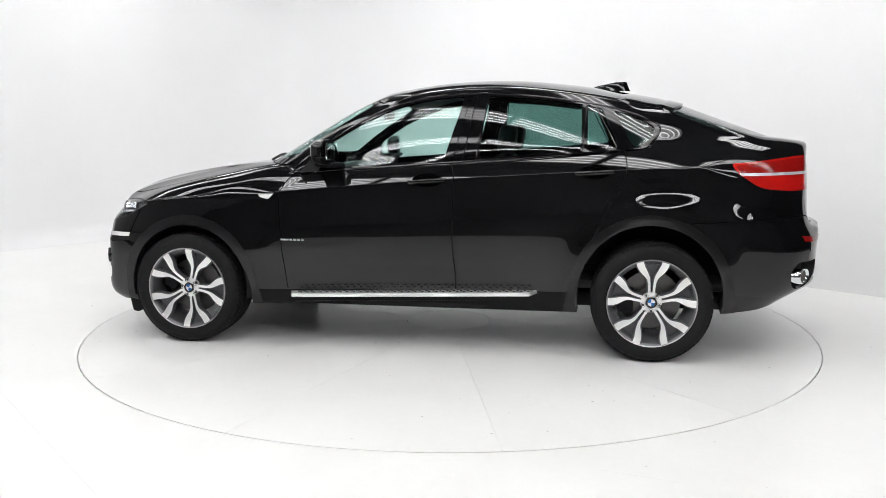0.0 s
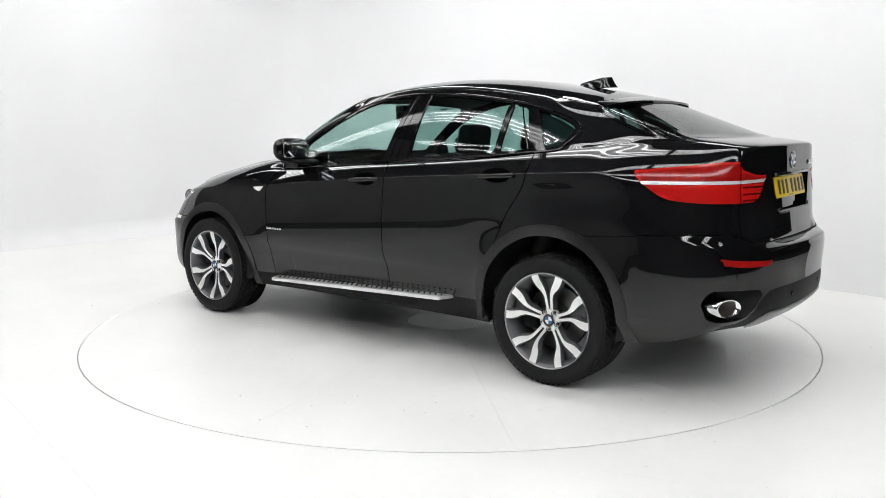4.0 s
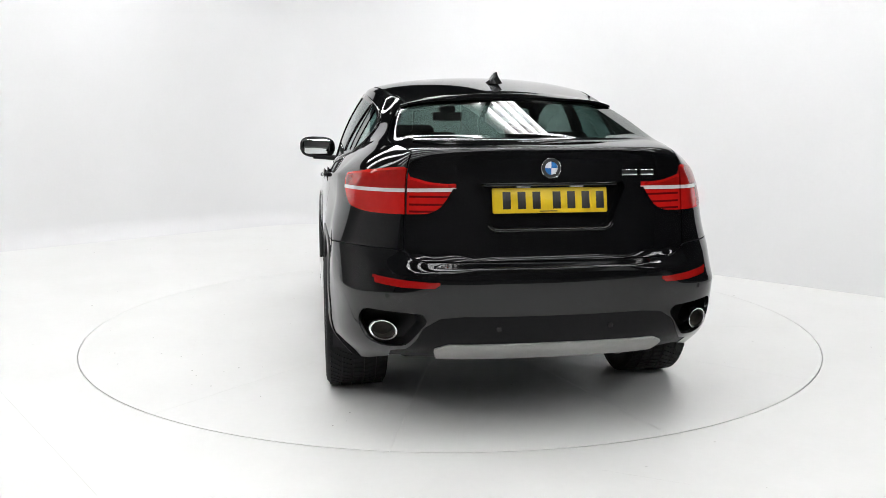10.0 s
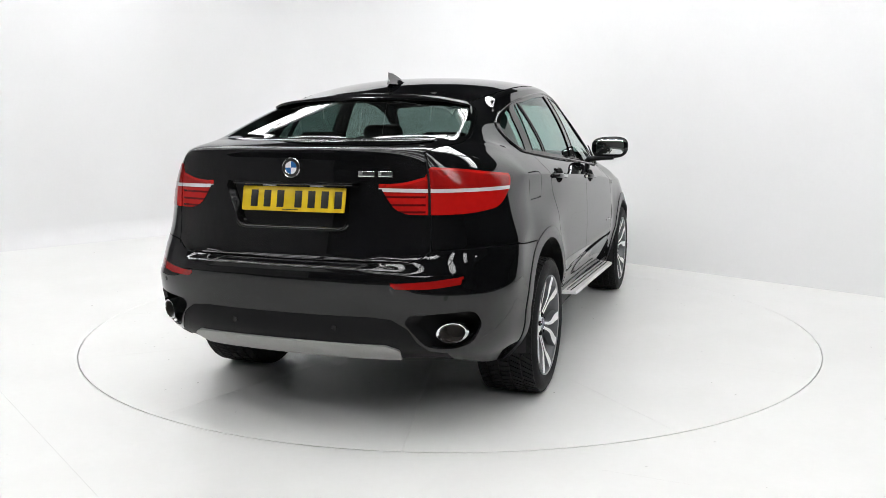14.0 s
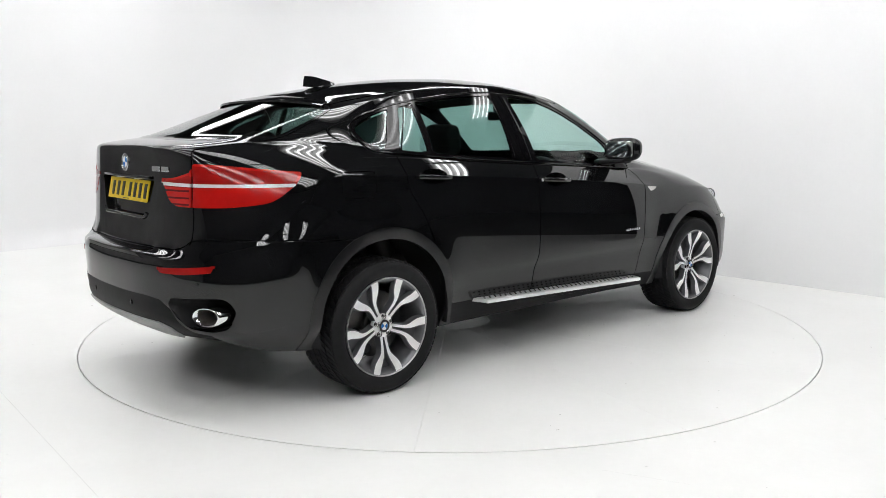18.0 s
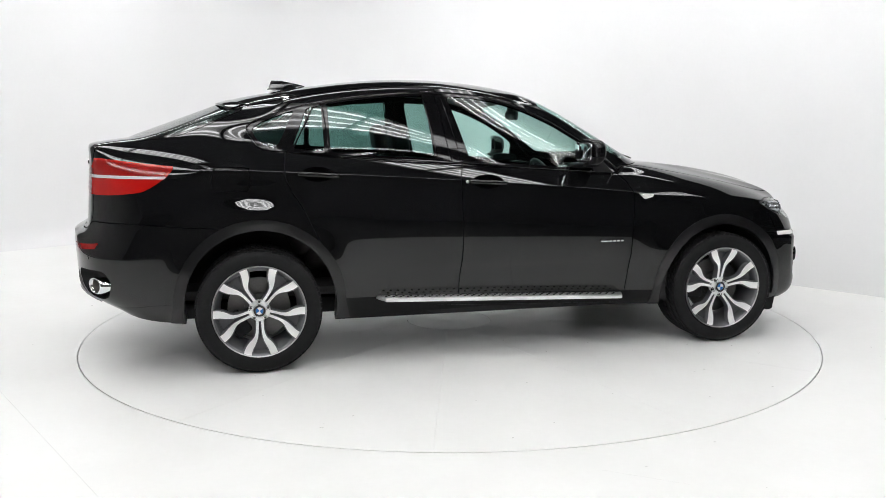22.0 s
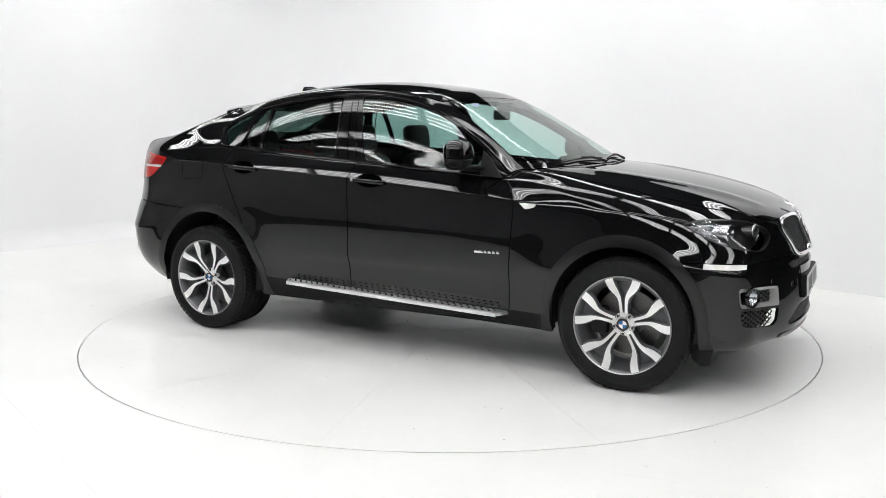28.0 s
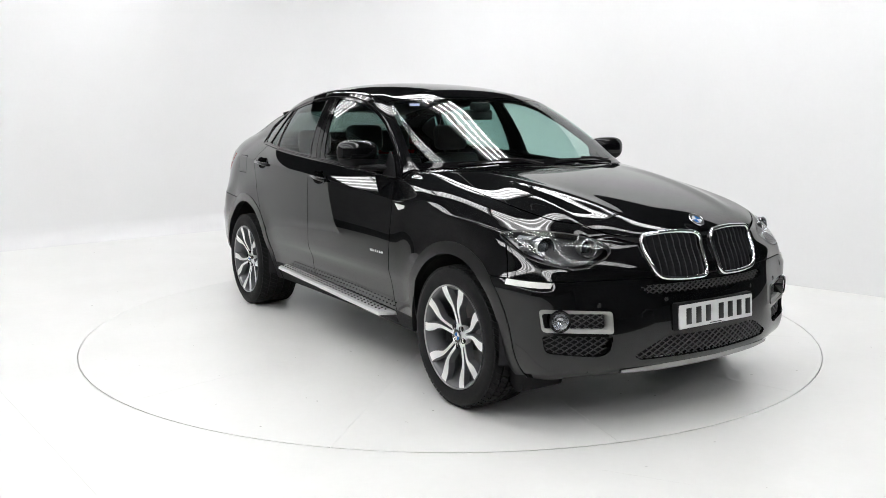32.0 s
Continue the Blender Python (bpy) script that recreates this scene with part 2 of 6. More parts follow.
# rows of lamps run slantwise over the studio
LAMPS, ROW_TURN = [], -33
way = Vector((math.cos(radians(ROW_TURN)), math.sin(radians(ROW_TURN))))
across = Vector((-way.y, way.x))
for c in (3.6, 1.65, -.3, -2.25, -4.2, -6.15):
    for k in range(-4, 5):
        p = across * c + way * (1.86 * k + .4)
        if p.y - p.x < 7.8 and p.x + p.y < 3.4 and -8.6 < p.y and abs(p.x) < 6.5:
            LAMPS.append((p.x, p.y, ROW_TURN))
first = tube_bank()
for i, (x, y, a) in enumerate(LAMPS):
    m = pose(x, y, 4.1, 0, 0, a)
    if i:
        copy_thing(first, m)
    else:
        first.matrix_basis = m


# Unseen lamps, added to brighten the studio walls; watts set for each stretch.
def wall_fill_light(x, y, z, aim, watts):
    e = group_of("wall_fill_light", "small white round downlight over the studio wall", "lamp")
    e["group"] = "downlights along the walls"
    part("can", lathe([(.075, .0), (.08, .0), (.08, .14), (.0005, .14)], 28, "z"), TRAY, e)
    part("stem", tube([(0, 0, .14), (0, 0, 6.0 - z)], .012, 8), TRAY, e)
    e.matrix_basis = pose(x, y, z)
    data = bpy.data.lights.new("wall_fill_light", "SPOT")
    data.energy, data.spot_size, data.spot_blend, data.shadow_soft_size, data.color = watts, radians(66), 1.0, .07, (.97, .985, 1.0)
    lamp = new("wall_fill_bulb", data)
    lamp.matrix_basis = look((x, y, z - .02), aim)


WALL_DIN = Vector((1, -1, 0)).normalized()
for (x, y), w in (((-5.6, 3.0), 15), ((-4.33, 4.27), 15), ((-3.01, 5.59), 17)):
    wall_fill_light(x + .65 * WALL_DIN.x, y + .65 * WALL_DIN.y, 3.75, (x, y, 1.2), w)
for (x, y), w in (((.44, 3.89), 11), ((2.66, 1.67), 4)):
    wall_fill_light(x - .5, y - .5, 3.75, (x, y, 1.2), w)


# ---- the turntable ----
def turntable():
    e = group_of("turntable", "white painted round turntable set flush in the floor", "turntable")
    R, n = TABLE_R - 0.006, 128
    part("core", lathe([(0.001, -0.1), (R - 0.01, -0.1), (R - 0.01, -0.012), (0.001, -0.012)], n, "z"), DARK_PIT, e)
    part("centre_plate", lathe([(0.001, 0.0), (0.298, 0.0), (0.299, -0.001), (0.299, -0.012)], 48, "z"), WHITE_FLOOR, e)
    k = 12
    for i in range(k):
        bm = bmesh.new()
        m = 16
        g = 0.0006
        rows = []
        for r in (0.303, 1.0, 1.8, R - 0.001, R):
            da = g / r
            row = []
            for j in range(m + 1):
                a = 2 * math.pi * (i + j / m) / k + radians(14.5)
                a += da if j == 0 else (-da if j == m else 0)
                row.append(bm.verts.new((r * math.cos(a), r * math.sin(a), 0.0 if r < R else -0.001)))
            rows.append(row)
        for p, q in zip(rows, rows[1:]):
            for j in range(m):
                bm.faces.new((p[j], q[j], q[j + 1], p[j + 1]))
        edge = [ed for ed in bm.edges if ed.is_boundary]
        down = bmesh.ops.extrude_edge_only(bm, edges=edge)["geom"]
        bmesh.ops.translate(bm, verts=[v for v in down if isinstance(v, bmesh.types.BMVert)], vec=(0, 0, -0.011))
        bmesh.ops.recalc_face_normals(bm, faces=bm.faces)
        part("sector", bm, WHITE_FLOOR, e, smooth=False)
    part("speck", specks(90, .35, 2.4, .001), FLOOR_MARK, e)["kind"] = "stuff"
    return e


table = turntable()


# ---- the car's skin: level lines from the nose round to the tail, drawn up from sill to roof ----
# each level runs through the same sixteen stations; rows of (x, y, z) for the left half
LEVELS = [
    [(2.235, 0, 0.27), (2.222, 0.22, 0.27), (2.17, 0.47, 0.27), (2.065, 0.7, 0.26), (1.925, 0.84, 0.25), (1.45, .86, .25), (.95, .86, .26), (.3, .85, .27),
     (-.3, .85, .27), (-.95, .86, .27), (-1.45, .87, .28), (-2.0, .84, .30), (-2.24, .70, .355), (-2.37, 0.5, 0.372), (-2.41, 0.25, 0.372), (-2.42, 0, 0.372)],
    [(2.288, 0, 0.34), (2.275, 0.22, 0.34), (2.222, 0.47, 0.33), (2.125, 0.72, 0.33), (1.965, 0.885, 0.34), (1.45, .91, .36), (.95, .90, .38), (.3, .895, .40),
     (-.3, .895, .40), (-.95, .905, .41), (-1.45, .935, .42), (-2, 0.925, 0.42), (-2.325, 0.75, 0.44), (-2.475, 0.5, 0.46), (-2.518, 0.25, 0.46), (-2.528, 0, 0.46)],
    [(2.287, 0, 0.52), (2.273, 0.22, 0.52), (2.213, 0.48, 0.52), (2.11, 0.74, 0.52), (1.95, .91, .53), (1.45, .945, .55), (.95, .93, .56), (.3, .925, .57),
     (-.3, .925, .57), (-.95, .935, .57), (-1.45, .965, .58), (-2, 0.935, 0.58), (-2.335, 0.79, 0.59), (-2.485, .5, .60), (-2.53, .25, .60), (-2.54, 0, .60)],
    [(2.268, 0, 0.68), (2.254, 0.22, 0.68), (2.192, 0.48, 0.69), (2.095, 0.74, 0.69), (1.95, .915, .70), (1.45, .955, .74), (0.95, 0.941, 0.74), (0.3, 0.943, 0.75),
     (-0.3, 0.944, 0.75), (-0.95, 0.951, 0.76), (-1.45, 0.975, 0.78), (-2, 0.943, 0.76), (-2.345, 0.79, 0.75), (-2.49, .5, .76), (-2.535, .25, .77), (-2.545, 0, .77)],
    [(2.238, 0, 0.78), (2.225, 0.22, 0.79), (2.165, 0.48, 0.79), (2.07, .73, .80), (1.91, .895, .82), (1.45, .95, .88), (0.95, 0.94, 0.88), (0.3, 0.941, 0.89),
     (-0.3, 0.941, 0.91), (-0.95, 0.948, 0.93), (-1.45, 0.968, 0.95), (-2, 0.925, 0.9), (-2.325, 0.755, 0.84), (-2.445, .5, .83), (-2.475, .25, .83), (-2.48, 0, .83)],
    [(2.2, 0, 0.86), (2.187, 0.22, 0.865), (2.115, 0.48, 0.87), (2.00, .71, .875), (1.84, .865, .905), (1.45, .915, .98), (0.9, 0.925, 0.98), (0.3, 0.931, 1.03),
     (-0.3, 0.934, 1.09), (-0.95, 0.936, 1.14), (-1.45, 0.93, 1.14), (-2, 0.89, 1.10), (-2.295, 0.74, 1.04), (-2.405, .5, 1.03), (-2.43, .25, 1.03), (-2.435, 0, 1.03)],
    [(2.165, 0, 0.92), (2.145, 0.22, 0.93), (2.07, 0.48, 0.945), (1.93, 0.71, 0.955), (1.76, 0.85, 0.985), (1.42, 0.895, 1.045), (.88, .885, 1.075), (.3, .895, 1.115),
     (-.3, .905, 1.17), (-.95, .895, 1.215), (-1.47, .865, 1.25), (-2.0, .838, 1.225), (-2.285, .708, 1.225), (-2.392, .5, 1.24), (-2.415, .25, 1.25), (-2.42, 0, 1.25)],
    [(1.75, 0, 1.075), (1.74, 0.22, 1.075), (1.69, 0.46, 1.072), (1.58, 0.67, 1.068), (1.44, 0.79, 1.07), (1.2, 0.84, 1.1), (0.82, 0.85, 1.12), (.3, .86, 1.145),
     (-.3, .87, 1.2), (-.95, .855, 1.245), (-1.47, .81, 1.285), (-1.95, 0.748, 1.285), (-2.225, .645, 1.297), (-2.36, .485, 1.303), (-2.395, .24, 1.305), (-2.40, 0, 1.305)],
    [(1.07, 0, 1.162), (1.065, 0.22, 1.163), (1.035, 0.44, 1.162), (.975, 0.64, 1.158), (0.89, 0.755, 1.15), (0.79, 0.80, 1.14), (.60, .81, 1.155), (.27, .835, 1.17),
     (-.3, .85, 1.225), (-.95, .825, 1.275), (-1.42, .77, 1.32), (-1.83, 0.69, 1.325), (-2.045, 0.62, 1.332), (-2.165, 0.47, 1.330), (-2.21, 0.235, 1.331), (-2.22, 0, 1.331)],
    [(.700, 0, 1.368), (.696, .22, 1.368), (.682, .43, 1.362), (.655, .605, 1.354), (.61, .702, 1.346), (.505, .737, 1.345), (.32, .752, 1.36), (.05, .77, 1.40),
     (-.37, .785, 1.43), (-.92, .76, 1.45), (-1.35, 0.705, 1.44), (-1.66, 0.645, 1.412), (-1.80, 0.59, 1.418), (-1.885, 0.45, 1.428), (-1.92, 0.225, 1.437), (-1.93, 0, 1.440)],
    [(0.300, 0, 1.598), (0.298, 0.21, 1.597), (0.285, 0.39, 1.591), (0.26, 0.52, 1.582), (0.228, 0.597, 1.572), (.115, .628, 1.575), (0, .64, 1.592), (-.18, .655, 1.615),
     (-.45, .665, 1.632), (-.88, .65, 1.612), (-1.22, .61, 1.565), (-1.45, 0.585, 1.510), (-1.545, 0.545, 1.506), (-1.605, .42, 1.530), (-1.635, .21, 1.543), (-1.64, 0, 1.547)],
    [(.1, 0, 1.661), (.09, .16, 1.658), (.07, .29, 1.65), (.03, .38, 1.64), (-.02, .44, 1.638), (-.08, .475, 1.645), (-.16, .49, 1.655), (-.3, .50, 1.668),
     (-.47, .505, 1.675), (-.8, .49, 1.662), (-1.06, .455, 1.63), (-1.24, .41, 1.597), (-1.34, .36, 1.585), (-1.40, .27, 1.592), (-1.42, .14, 1.60), (-1.43, 0, 1.602)],
]
SPINE = [(-.10, 1.687), (-.3, 1.701), (-.49, 1.703), (-.68, 1.698), (-.87, 1.685), (-1.06, 1.665), (-1.25, 1.641)]


def spline(P, n):
    """Natural cubic through rows of P (k, ...), n steps between rows. Returns values and the row index as a number."""
    P = np.asarray(P, float)
    k = len(P)
    A = np.zeros((k, k))
    B = np.zeros_like(P)
    A[0, 0] = A[-1, -1] = 1
    for i in range(1, k - 1):
        A[i, i - 1:i + 2] = 1, 4, 1
        B[i] = 6 * (P[i - 1] - 2 * P[i] + P[i + 1])
    M = np.tensordot(np.linalg.inv(A), B, 1)
    out, at = [], []
    for i in range(k - 1):
        for j in range(n):
            t = j / n
            s = 1 - t
            out.append(s * P[i] + t * P[i + 1] + ((s ** 3 - s) * M[i] + (t ** 3 - t) * M[i + 1]) / 6)
            at.append(i + t)
    out.append(P[-1])
    at.append(k - 1.0)
    return np.array(out), np.array(at)


def skin_grid(nu=15, nv=10):
    """The left half of the skin as a grid of places [level, station] with its row and column numbers."""
    C = np.array(LEVELS)
    k = C.shape[1]
    sx = [-.14, -.145, -.155, -.17, -.19, -.22, -.28, -.36, -.5, -.68, -.82, -.92, -1.0, -1.05, -1.08, -1.09]
    spine = np.array([[x, 0, np.interp(-x, [-a for a, _ in SPINE], [b for _, b in SPINE])] for x in sx])
    flip = np.array([1, -1, 1])
    rows = np.concatenate([C, spine[None], C[-1:] * flip, C[-2:-1] * flip])
    cols = np.concatenate([rows[:, 3:0:-1] * flip, rows, rows[:, -2:-5:-1] * flip], 1)
    # stations run closer together where the line bends, so that the curve stays even
    G, u = spline(cols.transpose(1, 0, 2), nu)
    keep = (u >= 3 - 1e-9) & (u <= k + 2 + 1e-9)
    G, u = G[keep], u[keep] - 3
    G = G.transpose(1, 0, 2)
    # the sheet below the glass and the glass above it meet in an edge
    low, vl = spline(G[:9], nv)
    high, vh = spline(G[8:], nv)
    H, v = np.concatenate([low[:-1], high]), np.concatenate([vl[:-1], vh + 8])
    keep = v <= len(C) + 1e-9
    H, v = H[keep], v[keep]
    H[:, 0, 1] = H[:, -1, 1] = 0
    H[-1, :, 1] = 0
    return H, u, v


def even(H, times=3):
    """Takes small waves out of the grid, along and across."""
    for _ in range(times):
        A = H.copy()
        H[:, 1:-1] += 0.5 * ((A[:, :-2] + A[:, 2:]) / 2 - A[:, 1:-1])
        A = H.copy()
        H[1:-1] += 0.5 * ((A[:-2] + A[2:]) / 2 - A[1:-1]) * (np.abs(GV[1:-1, None, None] - 8) > .05)
    return H


GRID, GU, GV = skin_grid()
even(GRID, 3)
# the front wings and the bonnet's edge are evened out further
soft = np.clip((GRID[..., 0] - 1.0) / .3, 0, 1) * np.clip((GV[:, None] - 3.2) / .8, 0, 1) * np.clip((7.8 - GV[:, None]) / .8, 0, 1)
for _ in range(22):
    A = GRID.copy()
    mean = A.copy()
    mean[1:-1, 1:-1] = (A[:-2, 1:-1] + A[2:, 1:-1] + A[1:-1, :-2] + A[1:-1, 2:]) / 4
    mean[1:-1, 0] = (A[:-2, 0] + A[2:, 0]) / 4 + A[1:-1, 1] * (.5, 0, .5)
    GRID += .6 * soft[..., None] * (mean - A)


def fair(u0, u1, v0, v1, du, dv, mu=.3, mv=.2, mid=None, times=1.0):
    """Draws a stretch of the skin as one even sheet, joined softly to what lies round it. mid: the station it is symmetric about."""
    U, Vv = np.meshgrid(GU, GV)
    sel = (U >= u0 - mu) & (U <= u1 + mu) & (Vv >= v0 - mv) & (Vv <= v1 + mv)
    c, h = ((u0 + u1) / 2, (u1 - u0) / 2 + mu) if mid is None else (mid, max(abs(u0 - mid), abs(u1 - mid)) + mu)
    p, q = (U[sel] - c) / h, (Vv[sel] - (v0 + v1) / 2) / ((v1 - v0) / 2 + mv)
    step = lambda t: np.clip(t, 0, 1) ** 2 * (3 - 2 * np.clip(t, 0, 1))
    w = step((U[sel] - u0 + mu) / mu) * step((u1 + mu - U[sel]) / mu) * step((Vv[sel] - v0 + mv) / mv) * step((v1 + mv - Vv[sel]) / mv)
    for ax in range(3):
        pw = range(du + 1) if mid is None else range(1 if ax == 1 else 0, du + 1, 2)
        B = np.column_stack([p ** i * q ** j for i in pw for j in range(dv + 1)])
        old = GRID[..., ax][sel]
        fit = B @ np.linalg.lstsq(B, old, rcond=None)[0]
        G2 = GRID[..., ax]
        G2[sel] = old + w * (fit - old)
    return w


fair(0, 3.7, 8.15, 9.85, 4, 2, .9, .12, 0)
fair(5.3, 10.6, 8.2, 9.8, 3, 2, .5, .2)
fair(0, 3.6, 6.45, 7.85, 4, 2, .8, .25, 0)
fair(2.4, 5.1, 5.3, 7.6, 4, 4, .8, .5)
fair(12.1, 15, 8.2, 9.8, 2, 2, .6, .12, 15)
fair(5.2, 10.6, 1.8, 4.8, 4, 3, .6, .4)
soft = np.clip((GV[:, None] - 10.1) / .3, 0, 1) * np.clip((12.6 - GV[:, None]) / .3, 0, 1) * np.ones_like(GU)[None]
soft = np.maximum(soft, np.clip((GV[:, None] - 9.5) / .3, 0, 1) * np.clip((12.6 - GV[:, None]) / .3, 0, 1) * np.clip((12.6 - GV[:, None]) / .3, 0, 1) * np.clip((11.6 - GU[None]) / .3, 0, 1))
soft = np.maximum(soft, np.clip((GV[:, None] - 5.6) / .4, 0, 1) * np.clip((GU[None] - 10.2) / .5, 0, 1) * np.clip((12.5 - GU[None]) / .5, 0, 1) * np.clip((9.9 - GV[:, None]) / .3, 0, 1))
for _ in range(42):
    A = GRID.copy()
    mean = A.copy()
    mean[1:-1, 1:-1] = (A[:-2, 1:-1] + A[2:, 1:-1] + A[1:-1, :-2] + A[1:-1, 2:]) / 4
    mean[1:-1, 0] = (A[:-2, 0] + A[2:, 0]) / 4 + A[1:-1, 1] * (.5, 0, .5)
    mean[1:-1, -1] = (A[:-2, -1] + A[2:, -1]) / 4 + A[1:-1, -2] * (.5, 0, .5)
    GRID += .6 * soft[..., None] * (mean - A)
# two ridges run up the bonnet from the grilles, and the bonnet dips beside them
X, Y, Z = GRID[..., 0].copy(), GRID[..., 1].copy(), GRID[..., 2]
on_bonnet = (GV[:, None] > 6.05) * np.clip((GV[:, None] - 6.05) / .5, 0, 1) * np.clip((8.0 - GV[:, None]) / .5, 0, 1) * (X > 1.0)
ridge = .36 + .20 * (2.1 - X)
GRID[..., 2] += on_bonnet * (.009 * np.exp(-((Y - ridge) / .05) ** 2) - .003 * np.exp(-((Y - ridge - .11) / .07) ** 2))
# the flank: a door sheet, a slanting facet from the crease at the handles up to the belt, and a slightly barrelled glass
def curve(points, degree):
    return np.poly1d(np.polyfit([p[0] for p in points], [p[1] for p in points], degree))


CREASE_Z = curve([(-2.0, 1.168), (-1.5, 1.155), (-1.214, 1.138), (-.757, 1.108), (-.291, 1.075), (.444, 1.028), (.712, 1.004), (1.112, .962), (1.4, .93)], 3)
CREASE_Y = curve([(1.4, .915), (.9, .929), (.3, .936), (-.3, .939), (-.95, .938), (-1.45, .926), (-1.9, .880)], 4)
BELT_Z = curve([(-1.8, 1.315), (-1.4, 1.262), (-1.268, 1.243), (-.896, 1.208), (-.627, 1.190), (-.426, 1.180), (-.225, 1.166), (.077, 1.143), (.414, 1.120), (.8, 1.098)], 3)
BELT_Y = curve([(.9, .822), (.6, .840), (.3, .852), (-.24, .860), (-.95, .851), (-1.4, .803), (-1.8, .715)], 4)
RAIL_Z = curve([(.15, 1.548), (0, 1.585), (-.18, 1.607), (-.45, 1.620), (-.88, 1.600), (-1.22, 1.548), (-1.45, 1.498)], 4)
def glass_sheet():
    """The side glass, out to its pillars, as a smooth sheet y(x, z)."""
    P = np.array([(.6, 1.108, .842), (.3, 1.127, .853), (-.24, 1.168, .860), (-.95, 1.214, .851), (-1.4, 1.262, .803), (.1, 1.56, .630), (-.18, 1.607, .655), (-.45, 1.615, .662),
                  (-.88, 1.60, .657), (-1.22, 1.548, .625), (-1.45, 1.498, .588), (.433, 1.45, .665), (.603, 1.347, .712), (.775, 1.22, .768), (-.3, 1.39, .787), (-.9, 1.41, .775)])
    terms = lambda x, z: np.stack([np.ones_like(x), x, z, x * x, x * z, z * z, x ** 3, x * x * z], -1)
    k = np.linalg.lstsq(terms(P[:, 0], P[:, 1]), P[:, 2], rcond=None)[0]
    return lambda x, z: terms(x, z) @ k


GLASS_Y = glass_sheet()
ease = lambda t: np.clip(t, 0, 1) ** 2 * (3 - 2 * np.clip(t, 0, 1))


def flank():
    V = np.broadcast_to(GV[:, None], GRID.shape[:2])
    U = np.broadcast_to(GU[None], GRID.shape[:2])
    row = lambda v: GRID[int(np.abs(GV - v).argmin()), :, 0][None]
    X = GRID[..., 0].copy()
    X = np.where((V > 5) & (V <= 8), row(5) + (row(8) - row(5)) * (V - 5) / 3, X)
    X = np.where((V > 8) & (V <= 10), row(8) + (row(10) - row(8)) * (V - 8) / 2, X)
    a, b, c = np.clip((V - 2) / 3, 0, 1), np.clip((V - 5) / 3, 0, 1), np.clip((V - 8) / 2, 0, 1)
    Xc = np.clip(X, -2.0, 1.4)
    Xb = np.clip(X, -1.8, .9)
    Xr = np.clip(X, -1.5, .15)
    y2 = .950
    z = np.where(V <= 5, .57 + (CREASE_Z(Xc) - .57) * a, np.where(V <= 8, CREASE_Z(Xc) + (BELT_Z(Xb) - CREASE_Z(Xc)) * b, BELT_Z(Xb) + (RAIL_Z(Xr) - BELT_Z(Xb)) * c))
    y = np.where(V <= 5, y2 + (CREASE_Y(Xc) - y2) * a + .036 * a * (1 - a), np.where(V <= 8, CREASE_Y(Xc) + (BELT_Y(Xb) - CREASE_Y(Xc)) * b + .016 * b * (1 - b),
                 GLASS_Y(np.clip(X, -1.75, .85), z)))
    y += (BELT_Y(Xb) - GLASS_Y(Xb, BELT_Z(Xb))) * np.clip(1 - 6 * c, 0, 1) * (V > 8)
    front = 5.05 - .55 * ease((V - 7.5) / .8)
    w = ease((U - front) / (.8 - .3 * ease((V - 7.5) / .8))) * ease((11.2 - U) / .8) * ease((V - 1.6) / .8) * ease((10.7 - V) / .7)
    for k, new_place in enumerate((X, y, z)):
        GRID[..., k] += w * (new_place - GRID[..., k])


def settle(u0, u1, v0, v1, du, dv, times):
    """Lets a stretch of the skin settle into an even sheet."""
    w = (ease((GU[None] - u0) / du) * ease((u1 - GU[None]) / du) * ease((GV[:, None] - v0) / dv) * ease((v1 - GV[:, None]) / dv))[1:-1, 1:-1, None]
    for _ in range(times):
        A = GRID
        mean = (A[:-2, 1:-1] + A[2:, 1:-1] + A[1:-1, :-2] + A[1:-1, 2:]) / 4
        GRID[1:-1, 1:-1] += .7 * w * (mean - A[1:-1, 1:-1])


def tail_step():
    """The bumper's top shelf: an upright face, a narrow tread, then the tailgate."""
    at = lambda v: GRID[int(np.abs(GV - v).argmin())].copy()
    low, top = at(3), at(5)
    foot = top + .2 * (low - top)
    w = ease((GU - 11.7) / .9)[:, None]
    for j, v in enumerate(GV):
        if 3 < v < 5:
            if v <= 3.45:
                p = low + np.array((0, 0, .030)) * (v - 3) / .45
            elif v <= 3.75:
                t = (v - 3.45) / .3
                p = low + t * (foot - low)
                p[:, 2] = low[:, 2] + .030 + .018 * t
            else:
                t = (v - 3.75) / 1.25
                p = foot + t * (top - foot)
                p[:, 2] = low[:, 2] + .048 + t * (top[:, 2] - low[:, 2] - .048)
            GRID[j] += w * (p - GRID[j])


flank()
tail_step()
settle(3.9, 5.3, 8.1, 10.4, .4, .3, 40)


def roof_dome():
    """The roof as one even dome."""
    V = np.broadcast_to(GV[:, None], GRID.shape[:2])
    sel = V >= 10.1
    terms = lambda x, y: np.stack([x ** i * y ** (2 * j) for i, j in ((0, 0), (1, 0), (2, 0), (3, 0), (4, 0), (0, 1), (1, 1), (2, 1), (0, 2), (1, 2))], -1)
    x, y, z = GRID[..., 0][sel], GRID[..., 1][sel], GRID[..., 2][sel]
    k = np.linalg.lstsq(terms(x, y), z, rcond=None)[0]
    GRID[..., 2] += ease((V - 10.1) / .5) * (terms(GRID[..., 0], GRID[..., 1]) @ k - GRID[..., 2])


